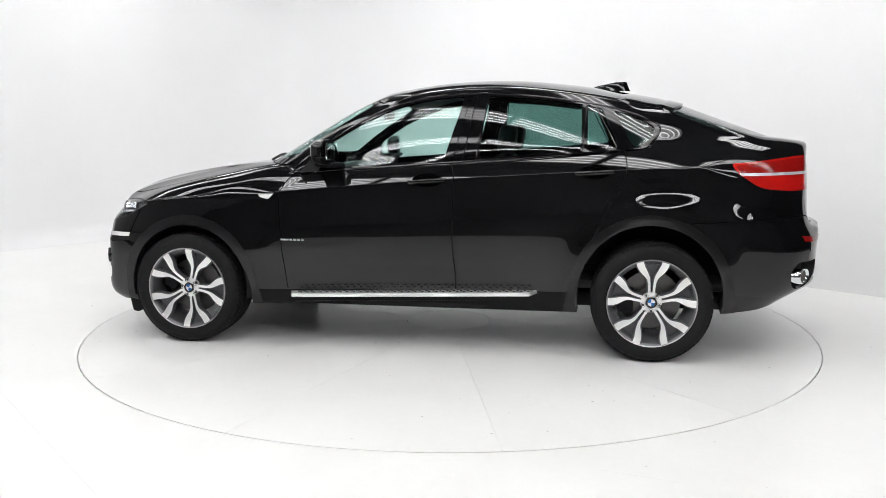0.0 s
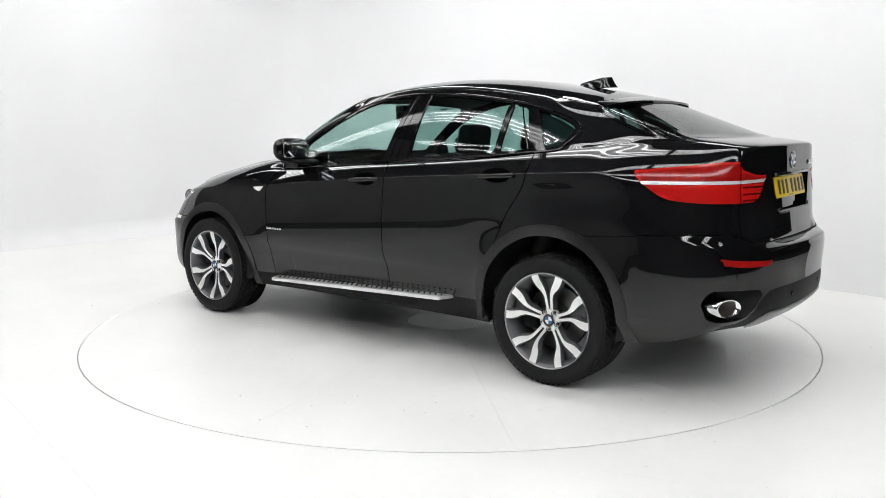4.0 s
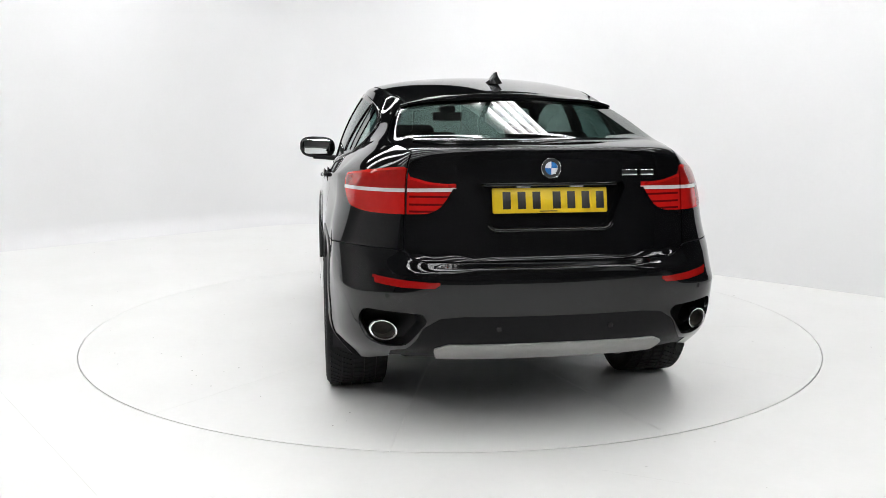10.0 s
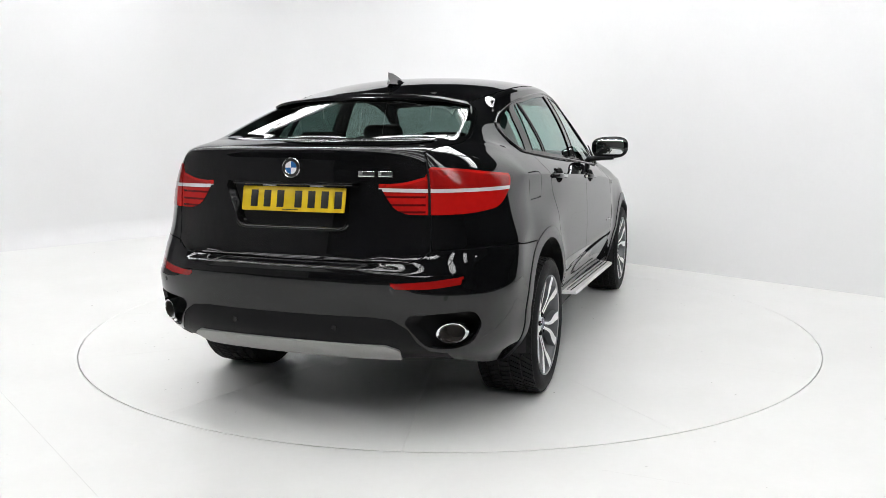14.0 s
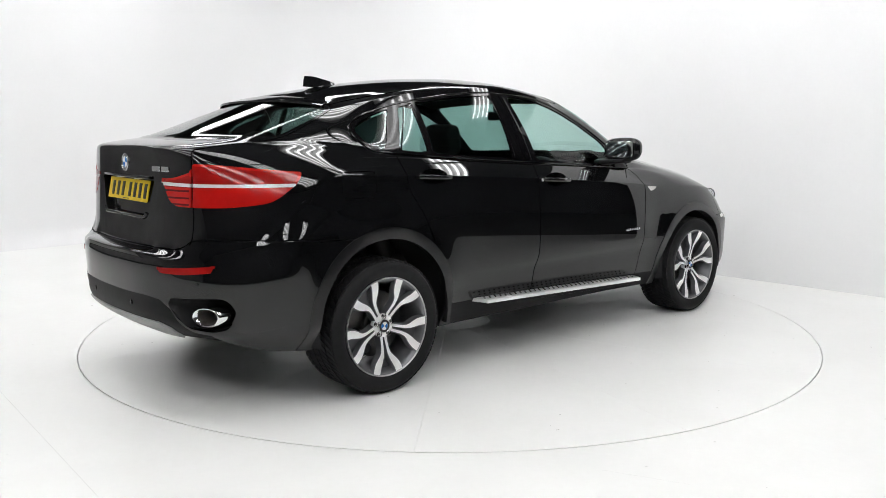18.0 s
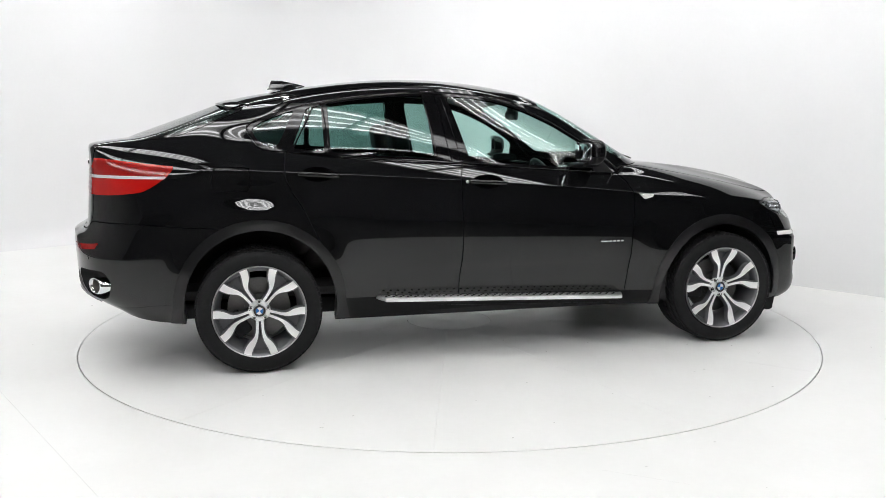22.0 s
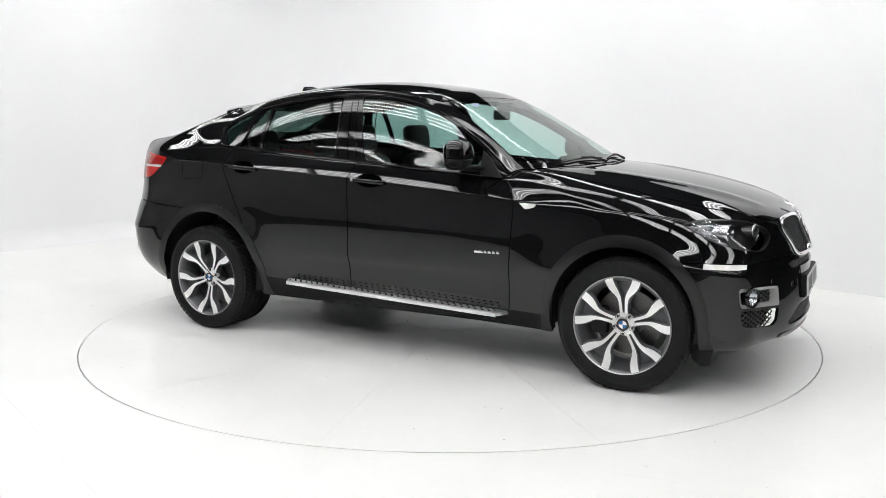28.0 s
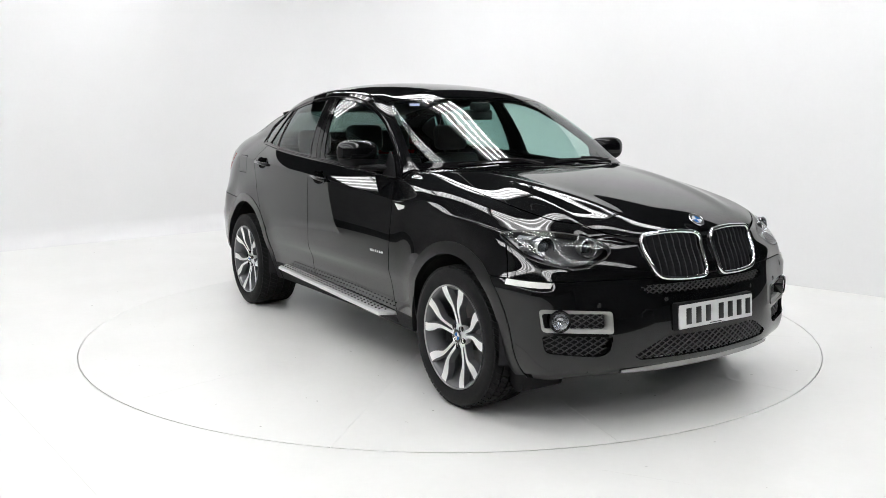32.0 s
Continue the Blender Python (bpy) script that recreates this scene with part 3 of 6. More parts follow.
roof_dome()
settle(11.4, 13.6, 3.1, 4.5, .4, .2, 10)
settle(10.9, 12.9, 2.5, 5.0, .4, .4, 70)
settle(3.0, 6.1, 2.8, 7.95, .7, .5, 160)
settle(2.5, 5.4, 5.0, 7.9, .6, .5, 200)
settle(10.5, 12.4, 3.6, 7.6, .5, .5, 90)
settle(10.3, 12.0, 8.05, 10.6, .5, .3, 90)
# a haunch over the rear wheel below a hollow, and a shallow hollow behind the front wheel
X, Y, Z = GRID[..., 0].copy(), GRID[..., 1].copy(), GRID[..., 2].copy()
flat_side = (Y > .7) * np.clip((Z - .5) / .1, 0, 1)
GRID[..., 1] += flat_side * (-.010 * np.exp(-((X + 1.50) / .30) ** 2 - ((Z - 1.04) / .06) ** 2) + .012 * np.exp(-((X + 1.48) / .36) ** 2 - ((Z - .90) / .065) ** 2)
                             - .006 * np.exp(-((X - .96) / .10) ** 2 - ((Z - .74) / .14) ** 2))
# the skin swells round the wheels
FRONT_ARCH, REAR_ARCH = (1.452, 0.385, 0.388), (-1.452, 0.40, 0.42)
for cx, cz, r0 in (FRONT_ARCH, REAR_ARCH):
    X, Y, Z = GRID[..., 0], GRID[..., 1], GRID[..., 2]
    rr = np.hypot(X - cx, Z - cz)
    GRID[..., 1] += 0.011 * np.exp(-((rr - r0 - 0.02) / 0.075) ** 2) * (Y > 0.6) * np.clip((1.02 - Z) / 0.15, 0, 1) * np.clip((Z - 0.1) / 0.3, 0, 1)


class Skin:
    """Half the skin as loose polygons that can be cut along lines."""

    def __init__(self):
        nv, nu = GRID.shape[:2]
        self.v = [tuple(p) for p in GRID.reshape(-1, 3)]
        self.uv = [(u, v) for v in GV for u in GU]
        self.f = [[j * nu + i, j * nu + i + 1, (j + 1) * nu + i + 1, (j + 1) * nu + i] for j in range(nv - 1) for i in range(nu - 1)]
        self.tag = [""] * len(self.f)

    def arrays(self):
        return np.array(self.v), np.array(self.uv)

    def split(self, d, only, skip=None):
        """Splits polygons where the values d of the corners change sign."""
        d = [1e-6 if abs(x) < 1e-6 else x for x in d]
        made, faces, tags = {}, [], []
        for f, t in zip(self.f, self.tag):
            if only is not None and t not in only:
                faces.append(f)
                tags.append(t)
                continue
            s = [d[i] < 0 for i in f]
            if not any(s) or all(s) or skip is not None and any(skip[i] for i in f):
                faces.append(f)
                tags.append(t)
                continue
            neg, pos = [], []
            for a, b in zip(f, f[1:] + f[:1]):
                (neg if d[a] < 0 else pos).append(a)
                if (d[a] < 0) != (d[b] < 0):
                    key = (min(a, b), max(a, b))
                    if key not in made:
                        w = d[a] / (d[a] - d[b])
                        self.v.append(tuple(x + w * (y - x) for x, y in zip(self.v[a], self.v[b])))
                        self.uv.append(tuple(x + w * (y - x) for x, y in zip(self.uv[a], self.uv[b])))
                        made[key] = len(self.v) - 1
                    neg.append(made[key])
                    pos.append(made[key])
            for loop in (neg, pos):
                if len(loop) > 2:
                    faces.append(loop)
                    tags.append(t)
        self.f, self.tag = faces, tags

    def mark(self, fun, tag, only, where):
        """Tags the polygons whose middle lies where fun is negative."""
        P = np.hstack(self.arrays())
        n = np.array([len(f) for f in self.f])
        flat = np.fromiter((i for f in self.f for i in f), int, n.sum())
        M = np.add.reduceat(P[flat], np.concatenate([[0], np.cumsum(n)[:-1]])) / n[:, None]
        d = fun(M) < 0
        if where is not None:
            d &= where(M)
        for i in np.nonzero(d)[0]:
            if only is None or self.tag[i] in only:
                self.tag[i] = tag

    def cut(self, fun, tag, only=None, where=None):
        """Splits polygons where fun changes sign; those on its negative side take the tag, if they carry one of only."""
        P = np.hstack(self.arrays())
        d = fun(P)
        if where is not None:
            d = np.where(where(P), d, 1.0)
        self.split(d.tolist(), only)
        self.mark(fun, tag, only, where)

    def band(self, fun, half, tag, only=None, where=None):
        """A narrow band, half wide to each side of the line where the signed distance fun is nought."""
        for e in (-half, half):
            P = np.hstack(self.arrays())
            d = fun(P)
            skip = np.abs(d) > 40 * half
            if where is not None:
                skip |= ~where(P)
            self.split((d - e).tolist(), only, skip.tolist())
        self.mark(lambda M: np.abs(fun(M)) - half, tag, only, where)


def inside(outline, plane):
    """Signed distance to a closed outline in a plane ('xz', 'yz', 'xy'), negative within."""
    Q = np.array(outline)
    ax = ["xyzuv".index(c) for c in plane]

    def fun(P):
        X = P[:, ax]
        best = np.full(len(X), 1e9)
        wind = np.zeros(len(X), bool)
        for a, b in zip(Q, np.roll(Q, -1, 0)):
            ab = b - a
            t = np.clip(((X - a) @ ab) / max(ab @ ab, 1e-12), 0, 1)
            best = np.minimum(best, np.linalg.norm(X - a - t[:, None] * ab, axis=1))
            hit = (a[1] > X[:, 1]) != (b[1] > X[:, 1])
            xs = a[0] + (X[:, 1] - a[1]) / (b[1] - a[1] if b[1] != a[1] else 1e-12) * ab[0]
            wind ^= hit & (X[:, 0] < xs)
        return np.where(wind, -best, best)
    return fun


def along(line, plane):
    """Signed distance to an open line; past its ends it grows quickly, so that a band stops there."""
    Q = np.array(line, float)
    ax = ["xyzuv".index(c) for c in plane]

    def fun(P):
        X = P[:, ax]
        best, sign = np.full(len(X), 1e9), np.ones(len(X))
        for a, b in zip(Q, Q[1:]):
            ab = b - a
            t = np.clip(((X - a) @ ab) / max(ab @ ab, 1e-12), 0, 1)
            d = np.linalg.norm(X - a - t[:, None] * ab, axis=1)
            c = np.where(ab[0] * (X[:, 1] - a[1]) - ab[1] * (X[:, 0] - a[0]) < 0, -1.0, 1.0)
            nearer = d < best - 1e-12
            best, sign = np.where(nearer, d, best), np.where(nearer, c, sign)
        return best * sign
    return fun


def skin_uv(u, v):
    """The place on the skin at station u and level v."""
    i = min(int(np.searchsorted(GU, u, "right")) - 1, len(GU) - 2)
    j = min(int(np.searchsorted(GV, v, "right")) - 1, len(GV) - 2)
    a, b = (u - GU[i]) / (GU[i + 1] - GU[i]), (v - GV[j]) / (GV[j + 1] - GV[j])
    return (1 - b) * ((1 - a) * GRID[j, i] + a * GRID[j, i + 1]) + b * ((1 - a) * GRID[j + 1, i] + a * GRID[j + 1, i + 1])


FLAT = GRID.reshape(-1, 3)
NOSE, TAIL = FLAT[FLAT[:, 0] > 1.5], FLAT[FLAT[:, 0] < -1.7]
FLANK = GRID[:GV.searchsorted(8)].reshape(-1, 3)
FLANK = FLANK[FLANK[:, 1] > .6]


def _near(S, p, ax, want):
    """A plane through the nearest places of S, read at p."""
    q = S[:, ax] - p
    d = (q ** 2).sum(1)
    k = np.argsort(d)[:14]
    w = np.sqrt(1 / (d[k] + 2e-4))
    A = np.column_stack([np.ones(len(k)), q[k]]) * w[:, None]
    return float(np.linalg.lstsq(A, S[k, want] * w, rcond=None)[0][0])


def nose_x(y, z):
    return _near(NOSE, (abs(y), z), [1, 2], 0)


def tail_x(y, z):
    return _near(TAIL, (abs(y), z), [1, 2], 0)


def side_y(x, z):
    return _near(FLANK, (x, z), [0, 2], 1)


# ---- lines on the skin ----
def arch(spec, grow, foot):
    cx, cz, r = spec
    r += grow
    a = [(cx + r * math.cos(g), cz + r * math.sin(g)) for g in np.linspace(0, math.pi, 41)]
    return [(cx + r + foot, -0.2), (cx + r + foot, 0.2)] + a + [(cx - r - foot, 0.2), (cx - r - foot, -0.2)]


BELT = [(-1.42, 1.268), (-1.30, 1.256), (-1.04, 1.232), (-.71, 1.207), (-.44, 1.190), (-.03, 1.160), (.315, 1.135), (.49, 1.124), (.73, 1.106)]
ROOFLINE = [(.755, 1.13), (.65, 1.225), (.53, 1.314), (.35, 1.425), (.17, 1.508), (0, 1.559), (-.18, 1.585), (-.44, 1.597), (-.70, 1.582), (-.87, 1.564),
            (-1.04, 1.54), (-1.2, 1.51), (-1.37, 1.462), (-1.475, 1.415), (-1.502, 1.385), (-1.49, 1.345), (-1.455, 1.30)]
SIDE_GLASS = smooth_line(BELT + ROOFLINE, 4, True)
ROOF_AT = [p for p in ROOFLINE if p[0] < 0.7]


def under_roof(x, drop):
    xs = [-p[0] for p in ROOF_AT]
    return float(np.interp(-x, xs, [p[1] for p in ROOF_AT])) - drop


def over_belt(x, rise):
    return float(np.interp(x, [p[0] for p in BELT], [p[1] for p in BELT])) + rise


def pane(x_low0, x_low1, x_top0, x_top1, r):
    """An outline of a side pane between the belt and the roof line, front edge first."""
    low = [(x, over_belt(x, 0.016)) for x in np.linspace(x_low1, x_low0, 7)]
    top = [(x, under_roof(x, 0.018)) for x in np.linspace(x_top0, x_top1, 13)]
    return rounded(low + top, r, 3)


FRONT_PANE = pane(.615, -.205, .565, -.318, .012)
REAR_PANE = pane(-.425, -1.035, -.458, -1.035, .012)
DOOR_CORNER = pane(-1.072, -1.255, -1.072, -1.158, .01)
QUARTER_PANE = smooth_line([(-1.335, 1.285), (-1.255, 1.44), (-1.222, 1.486), (-1.30, 1.466), (-1.40, 1.428), (-1.462, 1.39), (-1.468, 1.362), (-1.44, 1.315), (-1.40, 1.288)], 5, True)
HEADLAMP = smooth_line([(4.22, .902), (3.85, .919), (3.47, .923), (2.87, .915), (2.5, .897), (2.26, .872), (2.17, .838), (2.30, .808), (2.50, .785), (2.76, .764), (3.13, .770), (3.55, .788), (3.85, .815), (4.06, .855)], 6, True)
KIDNEY = rounded([(.034, .898), (.20, .912), (.385, .900), (.372, .80), (.335, .712), (.20, .700), (.045, .702)], [.05, .2, .05, .1, .055, .2, .04], 8)
TAIL_LAMP = rounded([(10.84, 1.176), (11.4, 1.198), (12.0, 1.216), (12.45, 1.222), (12.5, 1.182), (12.9, 1.155), (13.32, 1.146), (13.24, 1.11), (13.06, 1.045), (12.86, 1.02),
                     (12.3, 1.016), (11.7, 1.018), (11.20, 1.036), (10.90, 1.125)], [.02, .3, .3, .03, .1, .1, .02, .05, .05, .1, .3, .3, .15, .05], 4)
REFLECTOR = rounded([(12.0, .752), (12.5, .738), (13.03, .732), (12.93, .707), (12.5, .706), (12.05, .72)], .012, 3)
EXHAUST_HOLE = rounded([(.822, .602), (.575, .592), (.552, .56), (.64, .440), (.735, .425), (.805, .448), (.845, .535)], .03, 4)
FOG_TOP = rounded([(.565, .572), (.562, .470), (.862, .490), (.872, .594)], .018, 4)
FOG_LOW = rounded([(.565, .455), (.58, .385), (.63, .366), (.852, .395), (.862, .478)], .02, 4)
LOW_GRILLE = rounded([(-.1, .442), (.30, .442), (.35, .425), (.47, .362), (.44, .342), (-.1, .338)], .02, 4)
TOP_SLOT = rounded([(-.1, .682), (.40, .682), (.425, .668), (.39, .640), (-.1, .634)], .012, 4)
FUEL_FLAP = rounded([(-1.70, 1.168), (-1.70, 1.036), (-1.497, 1.036), (-1.497, 1.168)], .025, 5)
PLATE_RECESS = rounded([(-.1, 1.150), (.335, 1.150), (.345, 1.135), (.275, .965), (.25, .950), (-.1, .950)], .015, 3)
G = 0.003
HANDLES = [(-.117, 1.066), (-1.117, 1.124)]


def ring_line(outline):
    return list(outline) + [outline[0]]


def build_half():
    """All cuts on one half. Returns the cut skin."""
    sk = Skin()
    side = lambda P: (P[:, 1] > .45) & (P[:, 0] < 1.0) & (P[:, 0] > -1.75) & (P[:, 4] > 5.5) & (P[:, 4] < 11)
    nose = lambda P: P[:, 0] > 1.5
    tail = lambda P: P[:, 0] < -1.6
    # glass
    sk.cut(inside([(-1, 8.06), (3.6, 8.06), (4.72, 8.12), (4.60, 9.0), (4.50, 9.88), (3.6, 9.95), (-1, 9.95)], "uv"), "screen_border", [""])
    sk.cut(inside(rounded([(-1, 8.22), (3.6, 8.22), (4.42, 8.26), (4.30, 9.0), (4.22, 9.8), (3.5, 9.90), (-1, 9.90)], .12, 4), "uv"), "windscreen", ["screen_border"])
    sk.cut(inside([(16, 8.05), (11.9, 8.05), (11.40, 8.12), (11.40, 9.85), (11.9, 9.97), (16, 9.97)], "uv"), "rear_border", [""])
    sk.cut(inside(rounded([(16, 8.11), (11.9, 8.11), (11.50, 8.2), (11.48, 9.75), (11.9, 9.9), (16, 9.9)], .12, 4), "uv"), "rear_window", ["rear_border"])
    sk.cut(inside(SIDE_GLASS, "xz"), "window_trim", [""], side)
    for line, tag in ((FRONT_PANE, "front_pane"), (REAR_PANE, "rear_pane"), (DOOR_CORNER, "corner_pane"), (QUARTER_PANE, "quarter_pane")):
        sk.cut(inside(line, "xz"), tag, ["window_trim"], side)
    # wheel arches
    low = lambda P: (P[:, 1] > .55) & (P[:, 2] < 1.05)
    sk.cut(inside(arch(FRONT_ARCH, .062, .03), "xz"), "front_arch_trim", [""], low)
    sk.cut(inside(arch(REAR_ARCH, .060, .045), "xz"), "rear_arch_trim", [""], low)
    sk.cut(inside(arch(FRONT_ARCH, 0, .02), "xz"), "open", ["front_arch_trim"], low)
    sk.cut(inside(arch(REAR_ARCH, 0, .0), "xz"), "open", ["rear_arch_trim"], low)
    # sill under the doors
    sk.cut(lambda P: P[:, 2] - (.379 - .023 * P[:, 0]), "sill", [""], lambda P: (np.abs(P[:, 0]) < 1.3) & (P[:, 1] > .4))
    # nose
    sk.cut(inside(HEADLAMP, "uz"), "headlamp_rim", [""], nose)
    eye = inside([(u * .25, z) for u, z in HEADLAMP], "uz")
    sk.cut(lambda P: eye(np.column_stack([P[:, :3], P[:, 3] * .25, P[:, 4]])) + .006, "headlamp", ["headlamp_rim"], nose)
    sk.cut(inside(KIDNEY, "yz"), "open", [""], nose)
    sk.cut(inside(FOG_TOP, "yz"), "open", [""], nose)
    sk.cut(inside(FOG_LOW, "yz"), "open", [""], nose)
    sk.cut(inside(LOW_GRILLE, "yz"), "open", [""], nose)
    sk.cut(inside(TOP_SLOT, "yz"), "open", [""], nose)
    # tail
    sk.cut(inside(TAIL_LAMP, "uz"), "tail_lamp", [""], tail)
    sk.band(lambda P: P[:, 3] - 12.47, .022, "gap", ["tail_lamp"], tail)
    wide = lambda P: np.column_stack([P[:, :3], P[:, 3] * .3, P[:, 4]])
    deep = inside([(u * .3, z) for u, z in TAIL_LAMP], "uz")
    sk.cut(lambda P: deep(wide(P)) + .011, "lamp_top", ["tail_lamp"], lambda P: (P[:, 0] < -1.6) & (P[:, 2] > 1.05) & (np.abs(P[:, 3] - 12.47) > .03))
    sk.band(lambda P: P[:, 2] - (1.119 + .004 * (P[:, 3] - 12)), .0078, "lamp_stripe", ["tail_lamp", "lamp_top"], lambda P: (P[:, 0] < -1.6) & (P[:, 3] > 10.93))
    for z in (1.094, 1.060, 1.030):
        sk.band(lambda P: P[:, 2] - z, .0045, "lamp_line", ["tail_lamp", "lamp_top"], lambda P: (P[:, 0] < -2.0) & (P[:, 3] > 12.5))
    sk.cut(lambda P: P[:, 2] - 1.11, "lamp_low", ["lamp_top"], tail)
    sk.cut(inside(PLATE_RECESS, "yz"), "plate_recess", [""], lambda P: P[:, 0] < -2.2)
    sk.cut(inside(REFLECTOR, "uz"), "reflector", [""], tail)
    sk.cut(inside(EXHAUST_HOLE, "yz"), "open", [""], lambda P: P[:, 0] < -1.9)
    valance = [(-.1, .585), (.40, .585), (.50, .575), (.57, .53), (.60, .47), (.64, .42), (.70, .405), (.72, .2), (-.1, .2)]
    sk.cut(inside(valance, "yz"), "valance", [""], lambda P: P[:, 0] < -1.9)
    sk.cut(inside([(-.1, .462), (.47, .457), (.525, .43), (.44, .2), (-.1, .2)], "yz"), "skid_plate", ["valance"], lambda P: P[:, 0] < -1.9)
    for hx, hz in HANDLES:
        sk.cut(inside([(hx + .092 * math.cos(a), hz + .040 * math.sin(a)) for a in np.linspace(0, 2 * math.pi, 33)[:-1]], "xz"), "open", [""], lambda P: (P[:, 1] > .6) & (P[:, 4] < 8))
    sk.band(along([(-.400, 1.62), (-.395, 1.596), (-.338, 1.257), (-.305, 1.142)], "xz"), .0022, "gap", ["window_trim"], side)
    # shut lines
    flank = lambda P: (P[:, 1] > .6) & (P[:, 4] < 8.6)
    sk.band(along([(.74, 1.112), (.80, 1.05), (.835, .969), (.828, .83), (.82, .694), (.802, .379), (.80, .3)], "xz"), G, "gap", [""], flank)
    sk.band(along([(-.235, 1.22), (-.272, 1.12), (-.281, 1.08), (-.271, .734), (-.288, .472), (-.29, .3)], "xz"), G, "gap", [""], flank)
    sk.band(along(smooth_line([(-1.285, 1.29), (-1.302, 1.16), (-1.285, 1.07), (-1.20, .922), (-1.125, .76), (-1.06, .62), (-1.0, .45), (-.98, .3)], 5), "xz"), G, "gap", [""], flank)
    sk.band(along([(10.25, .83), (10.7, .842), (11.0, .858), (11.5, .866), (12.3, .866), (12.47, .858), (12.62, .828), (12.8, .814), (15.2, .813)], "uz"), G, "gap", [""], lambda P: (P[:, 0] < -1.5) & (P[:, 4] < 6))
    sk.band(along([(.640, 1.06), (.643, .86), (.636, .84)], "yz"), G, "gap", [""], lambda P: (P[:, 0] < -2.1) & (P[:, 2] < 1.05))
    sk.band(along([(12.47, 5.5), (12.44, 6.6), (12.15, 7.2), (11.6, 7.7), (11.33, 8.15), (11.33, 9.8), (11.7, 10.04), (12.6, 10.08), (15.2, 10.08)], "uv"), .02, "gap", [""], lambda P: (P[:, 0] < -1.3))
    bonnet = smooth_line([(.66, .90), (.74, .832), (.86, .775), (1.05, .76), (1.3, .755), (1.6, .73), (1.85, .675), (2.01, .585), (2.10, .49), (2.155, .36), (2.18, .2), (2.187, .0), (2.18, -.2)], 6)
    sk.band(along(bonnet, "xy"), G, "gap", [""], lambda P: (P[:, 2] > .86) & (P[:, 4] < 8.7) & (P[:, 4] > 4.5))
    sk.band(along([(6.0, 8.02), (3.9, 8.02), (-1, 8.02)], "uv"), .014, "gap", [""], lambda P: P[:, 0] > .6)
    sk.band(lambda P: P[:, 2] - .712, G, "gap", [""], lambda P: P[:, 0] > 1.6)
    sk.band(along([(1.79, .88), (1.83, .80), (1.87, .70)], "xz"), G, "gap", [""], lambda P: (P[:, 1] > .7) & (P[:, 2] > .70))
    sk.band(along([(4.4, 9.96), (4.62, 10.05), (5.1, 10.30), (6, 10.42), (9, 10.42), (10.5, 10.40), (11.3, 10.25), (11.7, 10.08), (12.0, 10.05)], "uv"), .028, "gap", [""], lambda P: P[:, 4] > 9.2)
    sk.band(along([(4.5, 9.96), (-1, 9.96)], "uv"), .014, "gap", [""], lambda P: P[:, 4] > 9.2)
    return sk


SEEDS = {"bonnet": (1.6, .3, 1.08), "roof": (-.5, .2, 1.69), "front_wing": (1.05, .93, .92), "front_door": (.3, .94, .8), "rear_door": (-.7, .94, .8), "body_side": (-1.75, .88, 1.15),
         "tailgate": (-2.43, .2, .95), "front_bumper": (2.1, .74, .64), "rear_bumper": (-2.52, .2, .66), "nose_panel": (2.1, .62, .74), "scuttle": (1.1, .3, 1.17), "fuel_flap": (-1.6, .95, 1.1)}


def components(sk):
    """Sorts the untagged polygons into panels that the shut lines part, each named by the seed nearest to it."""
    idx = [i for i, t in enumerate(sk.tag) if t == ""]
    link, owner = {}, {}
    for i in idx:
        f = sk.f[i]
        for a, b in zip(f, f[1:] + f[:1]):
            link.setdefault((min(a, b), max(a, b)), []).append(i)
    groups = []
    near = {i: [] for i in idx}
    for fs in link.values():
        for a in fs:
            for b in fs:
                if a != b:
                    near[a].append(b)
    for i in idx:
        if i in owner:
            continue
        stack, g = [i], len(groups)
        groups.append([])
        owner[i] = g
        while stack:
            k = stack.pop()
            groups[g].append(k)
            for j in near[k]:
                if j not in owner:
                    owner[j] = g
                    stack.append(j)
    V = np.array(sk.v)
    mid = {i: V[sk.f[i]].mean(0) for i in idx}
    names = {}
    for name, p in SEEDS.items():
        best = min(idx, key=lambda i: ((mid[i] - p) ** 2).sum())
        names.setdefault(owner[best], name)
    known = [(i, mid[i]) for i in idx[::11] if owner[i] in names]
    K = np.array([m for _, m in known])
    for g, members in enumerate(groups):
        if g not in names:
            c = np.mean([mid[i] for i in members], 0)
            names[g] = names[owner[known[int(((K - c) ** 2).sum(1).argmin())][0]]] if len(members) < 400 else "body_side"
        for i in members:
            sk.tag[i] = names[g]
    return sk


def skin_normals(sk):
    V = np.array(sk.v)
    N = np.zeros_like(V)
    for f in sk.f:
        p = V[f]
        n = np.cross(p[1] - p[0], p[2] - p[0]) if len(f) == 3 else np.cross(p[2] - p[0], p[3 % len(f)] - p[1])
        for i in f:
            N[i] += n
    N[V[:, 1] < 1e-6, 1] = 0
    return N / np.maximum(np.linalg.norm(N, axis=1), 1e-12)[:, None]


HALVES = []
plain = build_half()
flapped = Skin()
flapped.v, flapped.uv, flapped.f, flapped.tag = list(plain.v), list(plain.uv), [list(f) for f in plain.f], list(plain.tag)
flapped.band(along(ring_line(FUEL_FLAP), "xz"), .002, "gap", [""], lambda P: (P[:, 1] > .6) & (P[:, 4] < 8.6))
for right, sk in ((False, components(plain)), (True, components(flapped))):
    V, N = np.array(sk.v), skin_normals(sk)
    if (N * (V - [0, 0, .8])).sum() < 0:
        N = -N
        sk.f = [f[::-1] for f in sk.f]
    if right:
        V, N = V * [1, -1, 1], N * [1, -1, 1]
        sk.f = [f[::-1] for f in sk.f]
    HALVES.append((V, N, sk.f, sk.tag))


